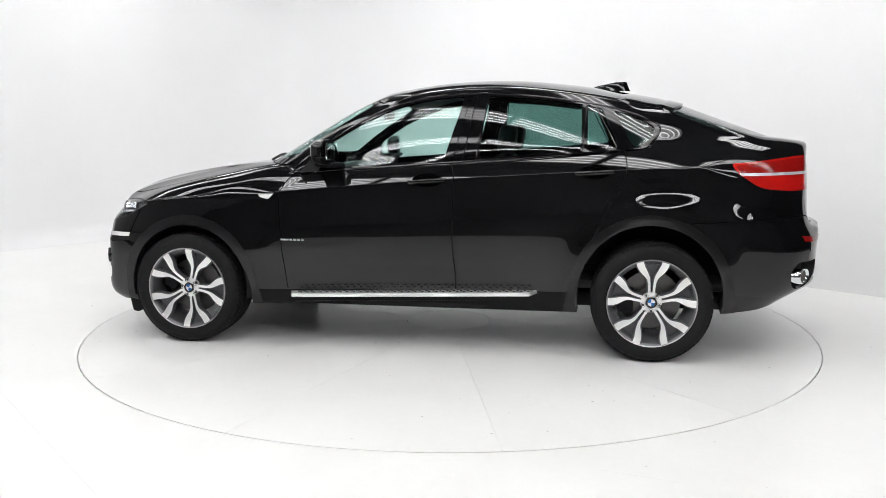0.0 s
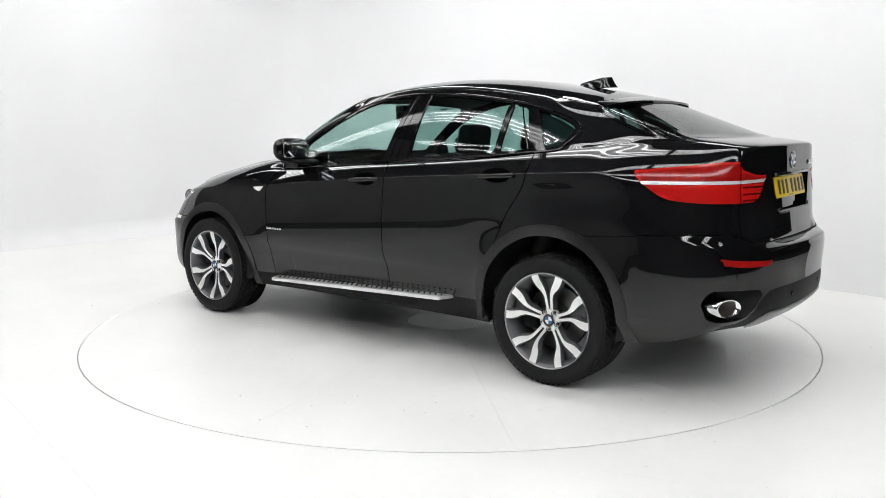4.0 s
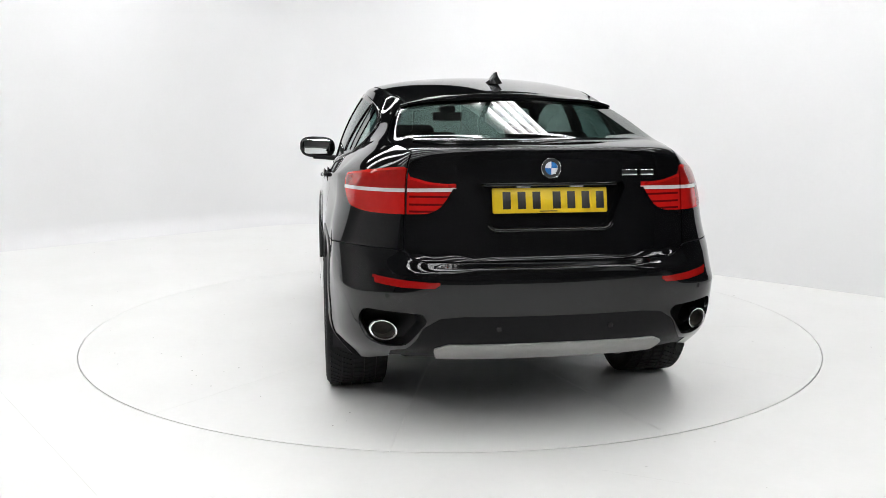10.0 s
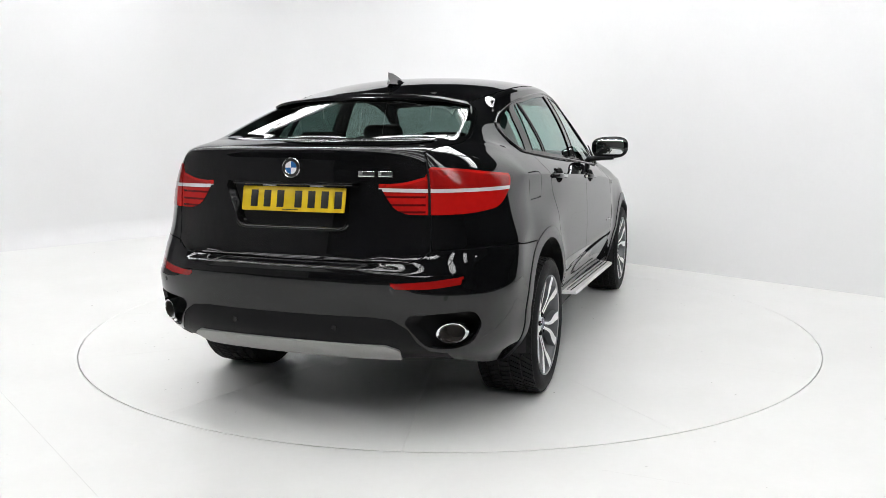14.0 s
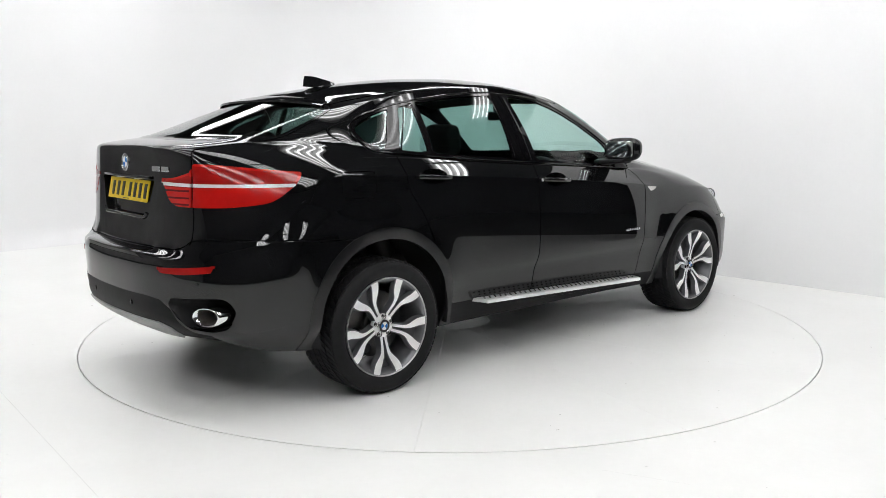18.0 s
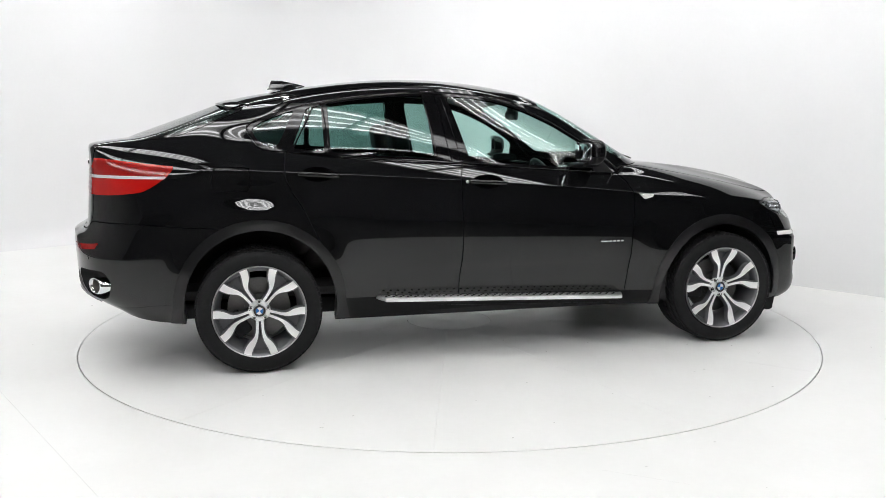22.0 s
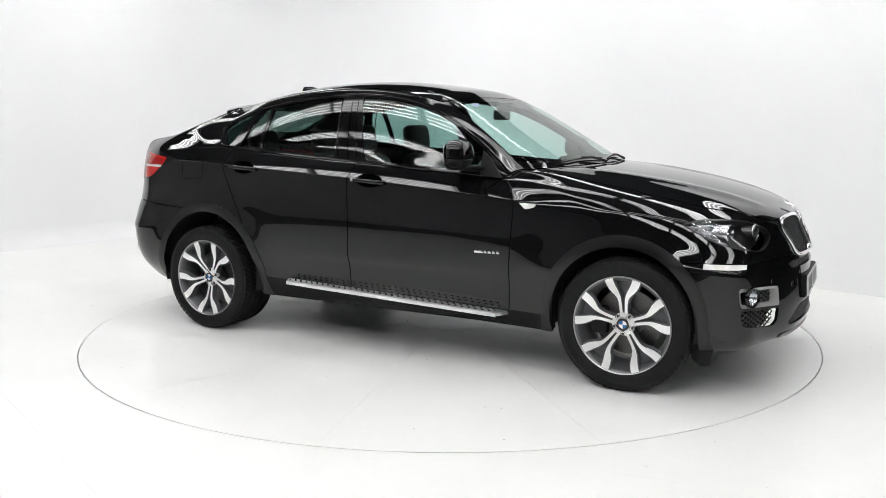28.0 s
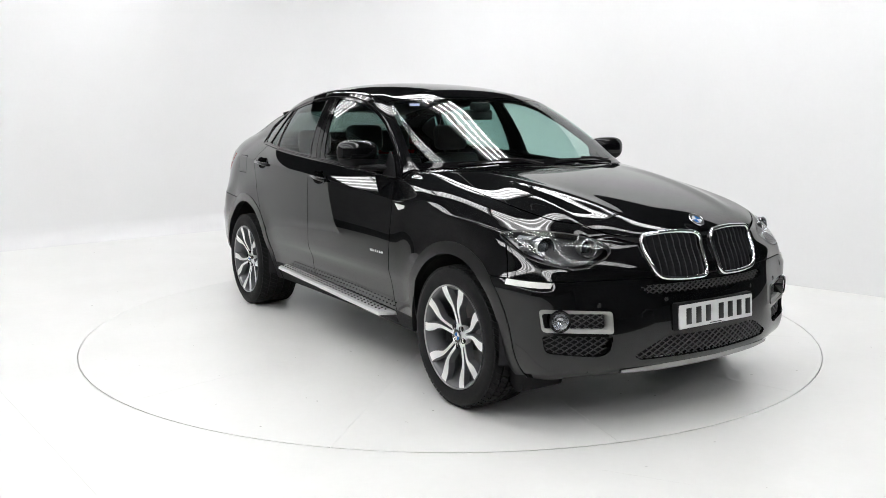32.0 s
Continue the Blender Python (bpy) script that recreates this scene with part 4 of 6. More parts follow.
def panel(name, tags, mat, parent, sides=(0, 1), lift=0.0, lip=0.016, label=""):
    """A panel of the skin with these tags, its edges turned in. sides: 0 left, 1 right, both as one mesh."""
    verts, norms, faces = [], [], []
    for s in sides:
        V, N, F, T = HALVES[s]
        seen, rim = {}, {}
        for f, t in zip(F, T):
            if t not in tags:
                continue
            loop = []
            for i in f:
                if i not in seen:
                    seen[i] = len(verts)
                    verts.append(V[i] + N[i] * lift)
                    norms.append(N[i])
                loop.append(seen[i])
            faces.append(loop)
            for a, b in zip(f, f[1:] + f[:1]):
                k = (min(a, b), max(a, b))
                rim[k] = None if k in rim else (a, b)
        if lip:
            for ab in rim.values():
                if ab is None:
                    continue
                a, b = ab
                if len(sides) == 2 and abs(V[a][1]) < 1e-6 and abs(V[b][1]) < 1e-6:
                    continue
                pa, pb = V[a] + N[a] * lift, V[b] + N[b] * lift
                qa, qb = pa - N[a] * lip, pb - N[b] * lip
                n = np.cross(qa - pa, pb - pa)
                n = n / max(np.linalg.norm(n), 1e-12)
                k = len(verts)
                verts += [pa, qa, qb, pb]
                norms += [n] * 4
                faces.append([k, k + 1, k + 2, k + 3])
    me = mesh_of(name, verts, faces)
    if faces:
        me.normals_split_custom_set_from_vertices([tuple(n) for n in norms])
    return part(name, me, mat, parent, label)


# ---- car materials ----
TRIM = material("black_textured_plastic", (0.008, 0.008, 0.0085), 0.5, 0, 0, 120, 0.2, 0.12, 700, 0.06, spec=0.15)
ARCH = material("satin_black_arch_trim", (0.0035, 0.0035, 0.004), 0.35, 0, 0.5, 120, 0.2, 0.05, 700, 0.05, spec=0.3)
GLOSS_TRIM = material("gloss_black_trim", (0.004, 0.004, 0.0045), 0.06, 0, 0.0, 50, 0.2, spec=0.35)
CHROME = material("chrome", (0.82, 0.83, 0.84), 0.07, 1.0, 0, 200, 0.03)
SATIN = material("satin_aluminium", (0.80, 0.80, 0.79), 0.5, 1.0, 0, 150, 0.06, 0.05, 600, 0.06)
SKID = material("silver_skid_plate", (0.33, 0.33, 0.32), 0.45, 0.35, 0, 60, 0.08, 0.05, 300, 0.06)
ALLOY = material("machined_alloy", (0.93, 0.93, 0.92), 0.45, 0.6, 0, 220, 0.05, 0.03, 900, 0.05)
ALLOY_GREY = material("grey_alloy_paint", (0.15, 0.153, 0.16), 0.38, 0.5, 0.3, 200, 0.12)
ALLOY_DARK = material("dark_alloy_paint", (0.09, 0.092, 0.097), 0.4, 0.5, 0.2, 200, 0.12)
ALLOY_EDGE = material("turned_alloy_edge", (0.42, 0.42, 0.42), 0.4, 1.0, 0, 200, 0.08)
STEEL = material("brake_steel", (0.15, 0.147, 0.143), 0.4, 1.0, 0, 90, 0.15, 0.1, 400)
DARK = material("dark_underside", (0.012, 0.012, 0.013), 0.85, 0, 0, 12, 0.3)
LEATHER = material("dark_leather", (0.017, 0.016, 0.016), 0.5, 0, 0, 90, 0.25, 0.3, 260, 0.08)
CABIN = material("cabin_plastic", (0.022, 0.022, 0.023), 0.6, 0, 0, 80, 0.2, 0.15, 500)
LINING = material("grey_head_lining", (0.10, 0.10, 0.10), 0.9, 0, 0, 200, 0.15)
RED = material("red_lamp_plastic", (0.42, 0.008, 0.006), 0.14, 0, 0.0, 30, 0.1)
RED_MID = material("mid_red_lamp_plastic", (0.26, 0.006, 0.005), 0.12, 0, 0.0, 30, 0.15)
RED_DEEP = material("deep_red_lamp_plastic", (0.10, 0.002, 0.003), 0.1, 0, 0.2, 30, 0.15)
SLAT = material("grille_slat_plastic", (0.035, 0.035, 0.037), 0.22, 0, 0, 60, 0.15)
STICKER = material("pale_sticker", (0.35, 0.42, 0.58), 0.5, 0, 0, 80, 0.1)
LAMP_WHITE = material("frosted_lamp_stripe", (0.62, 0.60, 0.60), 0.18, 0, 0.8, 80, 0.05)
LAMP_SILVER = material("lamp_reflector", (0.62, 0.63, 0.65), 0.22, 1.0, 0, 60, 0.05)
LAMP_BLACK = material("lamp_housing", (0.008, 0.008, 0.009), 0.3, 0.0, 0.0, 60, 0.2)
YELLOW = material("yellow_plate", (0.72, 0.50, 0.012), 0.35, 0, 0, 120, 0.04, 0.05, 600)
PLATE_WHITE = material("white_plate", (0.66, 0.67, 0.67), 0.35, 0, 0, 120, 0.04, 0.05, 600)
INK = material("plate_ink", (0.012, 0.012, 0.012), 0.4)
BLUE = material("emblem_blue", (0.03, 0.16, 0.45), 0.12, 0, 0.8, 60, 0.05)
EMBLEM_WHITE = material("emblem_white", (0.75, 0.77, 0.8), 0.12, 0, 0.8, 60, 0.03)
AMBER_WHITE = material("marker_lens", (0.80, 0.79, 0.77), 0.15, 0, 0.6, 60, 0.05)
GLASS_FRONT = glass("front_glass", (0.66, 0.83, 0.79))
GLASS_REAR = glass("tinted_rear_glass", (0.30, 0.46, 0.43))
GLASS_BACK = glass("dark_back_glass", (0.19, 0.24, 0.225))
GLASS_CLEAR = glass("lamp_glass", (0.92, 0.93, 0.94), 0.0, 1.4)
MIRROR = material("mirror_glass", (0.75, 0.78, 0.78), 0.02, 1.0)

car = group_of("car", "glossy black five-door coupe car standing on a white turntable", "car")

# panels
panel("bonnet", ["bonnet"], PAINT, car)
panel("roof", ["roof"], PAINT, car)
panel("nose_panel", ["nose_panel"], PAINT, car)
gate = panel("tailgate", ["tailgate"], PAINT, car, lip=0.036)
panel("plate_recess", ["plate_recess"], PAINT, gate, lift=-0.034, lip=0)
panel("front_bumper", ["front_bumper"], PAINT, car)
panel("rear_bumper", ["rear_bumper"], PAINT, car)
panel("valance", ["valance"], TRIM, car, lift=-0.004, label="matt black lower rear bumper insert")
panel("skid_plate", ["skid_plate"], SKID, car, lift=0.006, label="silver skid plate under the rear bumper")
panel("scuttle", ["scuttle"], TRIM, car)
panel("shut_line", ["gap"], DARK, car, lift=-0.011, lip=0)
screen = panel("windscreen", ["windscreen"], GLASS_FRONT, car, lip=0.005, label="green-tinted windscreen")
panel("screen_border", ["screen_border"], GLOSS_TRIM, screen, lip=0.005)
back = panel("rear_window", ["rear_window"], GLASS_BACK, car, lip=0.005, label="dark tinted rear window")
panel("window_border", ["rear_border"], GLOSS_TRIM, back, lip=0.005)
for s in (0, 1):
    panel("front_wing", ["front_wing"], PAINT, car, (s,))
    panel("body_side", ["body_side"], PAINT, car, (s,))
    lamp = panel("tail_lamp", ["tail_lamp"], RED, car, (s,), 0.002, 0.03, "red wrap-round rear lamp with a white stripe")
    panel("lamp_stripe", ["lamp_stripe"], LAMP_WHITE, lamp, (s,), 0.003, 0.01, "frosted white stripe")
    panel("lamp_upper", ["lamp_top"], RED_MID, lamp, (s,), 0.002, 0.01, "darker red upper lens")
    panel("lamp_lower", ["lamp_low"], RED, lamp, (s,), 0.002, 0.01)
    panel("lamp_line", ["lamp_line"], RED_DEEP, lamp, (s,), 0.001, 0.01)
    fd = panel("front_door", ["front_door"], PAINT, car, (s,))
    rd = panel("rear_door", ["rear_door"], PAINT, car, (s,))
    panel("sill", ["sill"], TRIM, car, (s,), label="matt black plastic sill")
    panel("arch_trim", ["front_arch_trim"], ARCH, car, (s,), 0.004, 0.05)
    panel("arch_trim", ["rear_arch_trim"], ARCH, car, (s,), 0.004, 0.05)
    panel("window_frame", ["window_trim"], GLOSS_TRIM, car, (s,), 0.001, 0.012, "gloss black window surround")
    panel("door_card", ["front_door"], CABIN, fd, (s,), -0.07, 0)
    panel("door_card", ["rear_door"], CABIN, rd, (s,), -0.07, 0)
    panel("window_pane", ["front_pane"], GLASS_FRONT, fd, (s,), -0.003, 0.005)
    panel("window_pane", ["rear_pane"], GLASS_REAR, rd, (s,), -0.003, 0.005)
    panel("window_pane", ["corner_pane"], GLASS_REAR, rd, (s,), -0.003, 0.005)
    # dark sheet added close behind the quarter glass so that it looks unlit
    panel("quarter_backing", ["quarter_pane"], CABIN, car, (s,), -0.030, 0)
    panel("quarter_window", ["quarter_pane"], GLASS_REAR, car, (s,), -0.003, 0.005)
    panel("reflector", ["reflector"], RED_MID, car, (s,), 0.002, label="red rear reflector strip")
panel("fuel_flap", ["fuel_flap"], PAINT, car, (1,))


# ---- window seals ----
PANES = GRID[GV.searchsorted(7.2):GV.searchsorted(10.9)].reshape(-1, 3)
PANES = PANES[PANES[:, 1] > .4]


def seal(name, line, r, s, closed=False, out=.001):
    pts = [(x, (_near(PANES, (x, z), [0, 2], 1) + out) * s, z) for x, z in line]
    return part(name, tube(pts, r, 8, closed), GLOSS_TRIM, car)


for s in (1, -1):
    seal("window_seal", SIDE_GLASS[::2], .0062, s, True)
    for low, high in (((-.407, 1.207), (-.470, 1.578)), ((-.262, 1.191), (-.352, 1.575)), ((-1.044, 1.252), (-1.064, 1.518)), ((-1.246, 1.268), (-1.118, 1.512))):
        seal("pillar_seal", [(low[0] + (high[0] - low[0]) * t, low[1] + (high[1] - low[1]) * t) for t in np.linspace(0, 1, 9)], .0038, s)

# ---- wheels ----
def strip_mesh(bm, p, q, w0, w1, normal, depth):
    """A bar from p to q of width w, its face towards normal, depth thick."""
    p, q, n = Vector(p), Vector(q), Vector(normal)
    s = (q - p).cross(n).normalized()
    top = [p - s * w0, p + s * w0, q + s * w1, q - s * w1]
    vs = [bm.verts.new(v) for v in top] + [bm.verts.new(v - n * depth) for v in top]
    for f in ((0, 1, 2, 3), (7, 6, 5, 4), (0, 4, 5, 1), (1, 5, 6, 2), (2, 6, 7, 3), (3, 7, 4, 0)):
        bm.faces.new([vs[i] for i in f])


ARM = [(.050, .0125, .0095, -.006), (.085, .0140, .0085, .000), (.120, .0165, .0088, .003), (.145, .0215, .0110, .004), (.165, .0310, .0150, .004), (.183, .0440, .0200, .003),
       (.200, .0560, .0228, .002), (.216, .0645, .0240, .001), (.232, .0710, .0248, .000), (.250, .0755, .0255, -.002)]


def arm_mesh(side, thin):
    """One spoke arm beside its pair's axis (up). thin: only the bright face. Rows: along, across, half width, rise."""
    bm = bmesh.new()
    rows = []
    for i, (r, o, h, y) in enumerate(ARM):
        a, b = ARM[max(0, i - 1)], ARM[min(len(ARM) - 1, i + 1)]
        d = Vector((side * (b[1] - a[1]), b[0] - a[0])).normalized()
        n = Vector((-d.y, d.x)) * side
        c = Vector((side * o, r))
        h2 = .86 * h if thin else h + .001
        l, rr = c + n * h2, c - n * h2
        if thin:
            rows.append([(l.x, y + .0015, l.y), (rr.x, y + .0015, rr.y), (rr.x, y - .002, rr.y), (l.x, y - .002, l.y)])
        else:
            deep = .045 - .02 * min(1, max(0, (r - .05) / .2))
            l2, r2 = c + n * (h2 + .004), c - n * (h2 + .004)
            rows.append([(l.x, y, l.y), (rr.x, y, rr.y), (r2.x, y - deep, r2.y), (l2.x, y - deep, l2.y)])
    V = [[bm.verts.new(p) for p in row] for row in rows]
    for a, b in zip(V, V[1:]):
        for k in range(4):
            bm.faces.new((a[k], a[(k + 1) % 4], b[(k + 1) % 4], b[k]))
    bm.faces.new(V[0][::-1])
    bm.faces.new(V[-1])
    bmesh.ops.recalc_face_normals(bm, faces=bm.faces)
    return bm


def emblem(parent, at, r=.034, name="emblem"):
    """A round badge: chrome rim, black band, quarters of blue and white. It faces its own z."""
    e = part(name, lathe([(r * .93, 0), (r, 0), (r, .003), (r * .965, .0048), (r * .93, .003), (r * .93, 0)], 40, "z"), CHROME, parent, "round badge with blue and white quarters")
    e.matrix_basis = at
    part("band", lathe([(0.0005, .0005), (r * .93, .0005), (r * .93, .0028), (r * .66, .0030), (r * .66, .0020), (.0005, .0020)], 40, "z"), INK, e)
    for k in range(4):
        bm = bmesh.new()
        c = bm.verts.new((0, 0, .0036))
        ring = [bm.verts.new((r * .62 * math.cos(a), r * .62 * math.sin(a), .0030)) for a in np.linspace(k * math.pi / 2, (k + 1) * math.pi / 2, 9)]
        for a, b in zip(ring, ring[1:]):
            bm.faces.new((c, a, b))
        part("quarter", bm, BLUE if k % 2 else EMBLEM_WHITE, e)
    part("inner_rim", lathe([(r * .61, .002), (r * .67, .002), (r * .65, .0042), (r * .61, .002)], 32, "z"), CHROME, e)
    return e


def tyre_mesh(w):
    """The carcass, with round grooves; outer wall at y = 0, inner at -w."""
    p = [(.258, -.014), (.266, -.004), (.285, .004), (.310, .008), (.330, .003), (.343, -.010), (.350, -.022)]
    grooves = [.22, .42, .60, .80]
    n = []
    for g in grooves:
        c = -w * g
        n += [(.352, c + .006), (.345, c + .0045), (.345, c - .0045), (.352, c - .006)]
    inner = [(.350, -w + .022), (.343, -w + .010), (.330, -w - .003), (.310, -w - .008), (.285, -w - .004), (.258, -w + .014)]
    return lathe(p + n + inner, 72)


def tread_mesh(w, pitches=66):
    """Slanted blocks round the tyre, between the grooves."""
    verts, faces = [], []
    bands = [(.035, .205, .5), (.235, .405, .35), (.435, .585, .0), (.615, .785, -.35), (.815, .965, -.5)]
    for a0, a1, slant in bands:
        for k in range(pitches):
            g = 2 * math.pi / pitches
            lo, hi = k * g + .10 * g, (k + 1) * g - .10 * g
            base = len(verts)
            for r in (.346, .358):
                for t, y in ((0, a0), (1, a1)):
                    sl = slant * g * (t - .5) * 2
                    edge = .004 if (y < .05 or y > .95) else 0
                    for ang in (lo, hi):
                        rr = r - edge
                        verts.append((rr * math.cos(ang + sl), -w * y, rr * math.sin(ang + sl)))
            b = base
            faces += [(b + 4, b + 5, b + 7, b + 6), (b, b + 4, b + 6, b + 2), (b + 1, b + 3, b + 7, b + 5), (b, b + 1, b + 5, b + 4), (b + 2, b + 6, b + 7, b + 3)]
    return mesh_of("tread", verts, faces, smooth=False)


def wheel(w, name="wheel"):
    """A wheel whose outer side looks to +y; the tyre's outer wall lies at y = 0."""
    e = new(name)
    e["label"] = "five double-spoke silver and grey alloy wheel"
    t = part("tyre", tyre_mesh(w), RUBBER, e, "black rubber tyre", sharp=60)
    part("tread", tread_mesh(w), RUBBER, t)
    rim = part("rim", lathe([(.247, -.012), (.256, -.004), (.2625, -.002), (.2625, -.010), (.256, -.014), (.250, -.03), (.235, -.07), (.225, -.14), (.232, -w + .03), (.262, -w + .01), (.262, -w), (.228, -w + .03), (.215, -.14),
                            (.226, -.06), (.242, -.022), (.247, -.012)], 72), ALLOY_GREY, e, sharp=50)
    part("rim_edge", lathe([(.2555, -.0075), (.2565, -.0035), (.259, -.0015), (.2632, .0005), (.2638, -.002), (.2638, -.010)], 72), ALLOY_EDGE, rim, "turned rim edge")
    hub = -.038
    part("hub", lathe([(.0005, hub - .04), (.058, hub - .04), (.064, hub - .012), (.060, hub - .004), (.040, hub + .001), (.036, hub - .002), (.0005, hub - .002)], 40), ALLOY, rim)
    for k in range(5):
        turn = Matrix.Rotation(2 * math.pi * k / 5, 4, "Y")
        for side in (-1, 1):
            for thin in (False, True):
                bm = arm_mesh(side, thin)
                for v in bm.verts:
                    r = math.hypot(v.co.x, v.co.z)
                    v.co.y += hub + .038 * min(1, max(0, (r - .06) / .19)) ** 1.3 - .004
                bm.transform(turn)
                part("spoke_face" if thin else "spoke", bm, ALLOY if thin else ALLOY_GREY, rim, sharp=30)
        fork = slab(rounded([(0, .135), (.066, .226), (.064, .252), (0, .258), (-.064, .252), (-.066, .226)], .006, 2), .012, .002)
        fork.transform(turn @ Matrix.Translation((0, hub - .012, 0)) @ Matrix.Rotation(math.pi / 2, 4, "X"))
        part("fork_web", fork, ALLOY_DARK, rim)
        a = math.pi / 2 + 2 * math.pi * (k + .5) / 5
        bolt = part("bolt", lathe([(.0005, -.012), (.009, -.012), (.009, -.004), (.007, .0), (.0005, .0)], 6), STEEL, rim)
        bolt.matrix_basis = Matrix.Translation((.050 * math.cos(a), hub + .000, .050 * math.sin(a)))
        cup = part("bolt_hole", lathe([(.0135, .004), (.0135, -.006), (.0005, -.007)], 16), DARK, rim)
        cup.matrix_basis = Matrix.Translation((.050 * math.cos(a), hub + .001, .050 * math.sin(a)))
    emblem(rim, Matrix.Translation((0, hub + .003, 0)) @ pose(0, 0, 0, -90, 0, 0), .034, "hub_badge")
    part("brake_disc", lathe([(.085, -.125), (.178, -.125), (.178, -.150), (.085, -.150), (.085, -.10), (.03, -.10), (.03, -.125), (.085, -.125)], 48), STEEL, e, "steel brake disc")
    cal = bmesh.new()
    box(cal, (.10, -.165, -.075), (.195, -.085, .075), .015)
    part("brake_caliper", cal, DARK, e)
    return e


FW, RW = wheel(.265), wheel(.300)
FW.parent = RW.parent = car
FW.matrix_basis = pose(1.4665, .958, .357)
RW.matrix_basis = pose(-1.4665, .968, .357)
copy_thing(FW, pose(1.4665, -.958, .357, 0, 0, 180))
copy_thing(RW, pose(-1.4665, -.968, .357, 0, 36, 180))
FW.matrix_basis = pose(1.4665, .958, .357, 0, -22, 0)

# ---- underside and wheel wells ----
bm = boxed((-1.95, -.62, .255), (2.05, .62, .36), .03)
part("floor_pan", bm, DARK, car, "dark underbody")
bm = boxed((-.98, -.86, .26), (.98, .86, .40), .03)
part("floor_pan", bm, DARK, car)
for cx, cz, r in (FRONT_ARCH, REAR_ARCH):
    for s in (1, -1):
        bm = lathe([(r + .004, .945), (r + .02, .90), (r + .03, .80), (r + .03, .52), (.001, .52)], 44, "y", -.22, math.pi + .22)
        if s < 0:
            bm.transform(Matrix.Diagonal((1, -1, 1, 1)))
        well = part("wheel_well", bm, DARK, car)
        well.matrix_basis = pose(cx, 0, cz)
for s in (1, -1):
    bm = slab(rounded([(1.80, .30), (1.93, .30), (1.905, .175), (1.865, .168), (1.815, .20)], .012, 3), .24, .004)
    bm.transform(Matrix.Translation((0, .86 if s > 0 else -.62, 0)) @ Matrix.Rotation(math.pi / 2, 4, "X"))
    part("air_deflector", bm, TRIM, car, "black rubber air deflector ahead of the wheel")
for s in (1, -1):
    part("axle", tube([(1.4665, .1 * s, .33), (1.4665, .80 * s, .345)], .035, 10), DARK, car)
    part("axle", tube([(-1.4665, .1 * s, .33), (-1.4665, .80 * s, .345)], .04, 10), DARK, car)


# ---- side steps ----
def side_step(s):
    L, z0, z1 = .80, .408, .352
    lean = math.degrees(math.atan2(z0 - z1, 2 * L))
    e = new("side_step")
    e.parent = car
    e["label"] = "satin aluminium side step with black rubber studs"
    y0 = .875
    e.matrix_basis = pose(0, y0 * s, (z0 + z1) / 2 - .022, 0, lean, 0)
    bm = slab(rounded([(-L, 0), (L - .01, 0), (L - .045, .098), (-L + .045, .103)], [.01, .01, .03, .03], 4), .020, .006)
    if s < 0:
        bm.transform(Matrix.Diagonal((1, -1, 1, 1)))
        bmesh.ops.reverse_faces(bm, faces=bm.faces)
    part("board", bm, SATIN, e)
    bm = boxed((-L + .05, (.092 if s > 0 else -.106), -.004), (L - .05, (.106 if s > 0 else -.092), .017), .004)
    part("edge_strip", bm, ALLOY, e, "bright aluminium front edge")
    bm = boxed((-L, min(0, -.03 * s), -.05), (L - .02, max(0, -.03 * s), .02), .006)
    part("bracket", bm, TRIM, e)
    verts, faces = [], []
    for row in range(3):
        n = 34
        for k in range(n):
            x = -L + .06 + (2 * L - .12) * (k + .5 * (row % 2)) / n
            y = (.016 + .028 * row) * s
            b = len(verts)
            for z, h in ((.0195, .0068), (.0245, .0050)):
                for a in range(6):
                    verts.append((x + 1.25 * h * math.cos(a * math.pi / 3), y + h * .85 * math.sin(a * math.pi / 3), z))
            faces += [[b + a, b + (a + 1) % 6, b + 6 + (a + 1) % 6, b + 6 + a] for a in range(6)] + [[b + 6 + a for a in range(6)]]
    st = part("stud", mesh_of("stud", verts, faces, False), RUBBER, e, "rows of small black rubber studs")
    st["kind"] = "stuff"
    return e


side_step(1)
side_step(-1)


# ---- nose ----
def on_nose(y, z, out=0.0):
    return (nose_x(y, z) + out, y, z)


def netting(outline, place, pitch, r, lean):
    """Crossing wires that fill an outline of (y, z)."""
    Q = np.array(outline)
    test = inside(outline, "xy")
    lo, hi = Q.min(0), Q.max(0)
    c = (lo + hi) / 2
    span = float(np.linalg.norm(hi - lo))
    bm = bmesh.new()
    for g in (lean, -lean):
        d, n = np.array((math.cos(g), math.sin(g))), np.array((-math.sin(g), math.cos(g)))
        k = int(span / pitch) + 1
        for i in range(-k, k + 1):
            t = np.arange(-span, span, .012)
            pts = c + n * i * pitch + t[:, None] * d
            ok = test(np.hstack([pts, np.zeros((len(pts), 3))])) < .004
            run = []
            for p, o in list(zip(pts, ok)) + [(None, False)]:
                if o:
                    run.append(p)
                elif run:
                    if len(run) > 1:
                        P = [Vector(place(*q)) for q in run[::3] + [run[-1]]]
                        for a, b in zip(P, P[1:]):
                            if (b - a).length > 1e-5:
                                strip_mesh(bm, a, b, r, r, (1, 0, 0), .006)
                    run = []
    return bm


def both(fn):
    for s in (1, -1):
        fn(s)


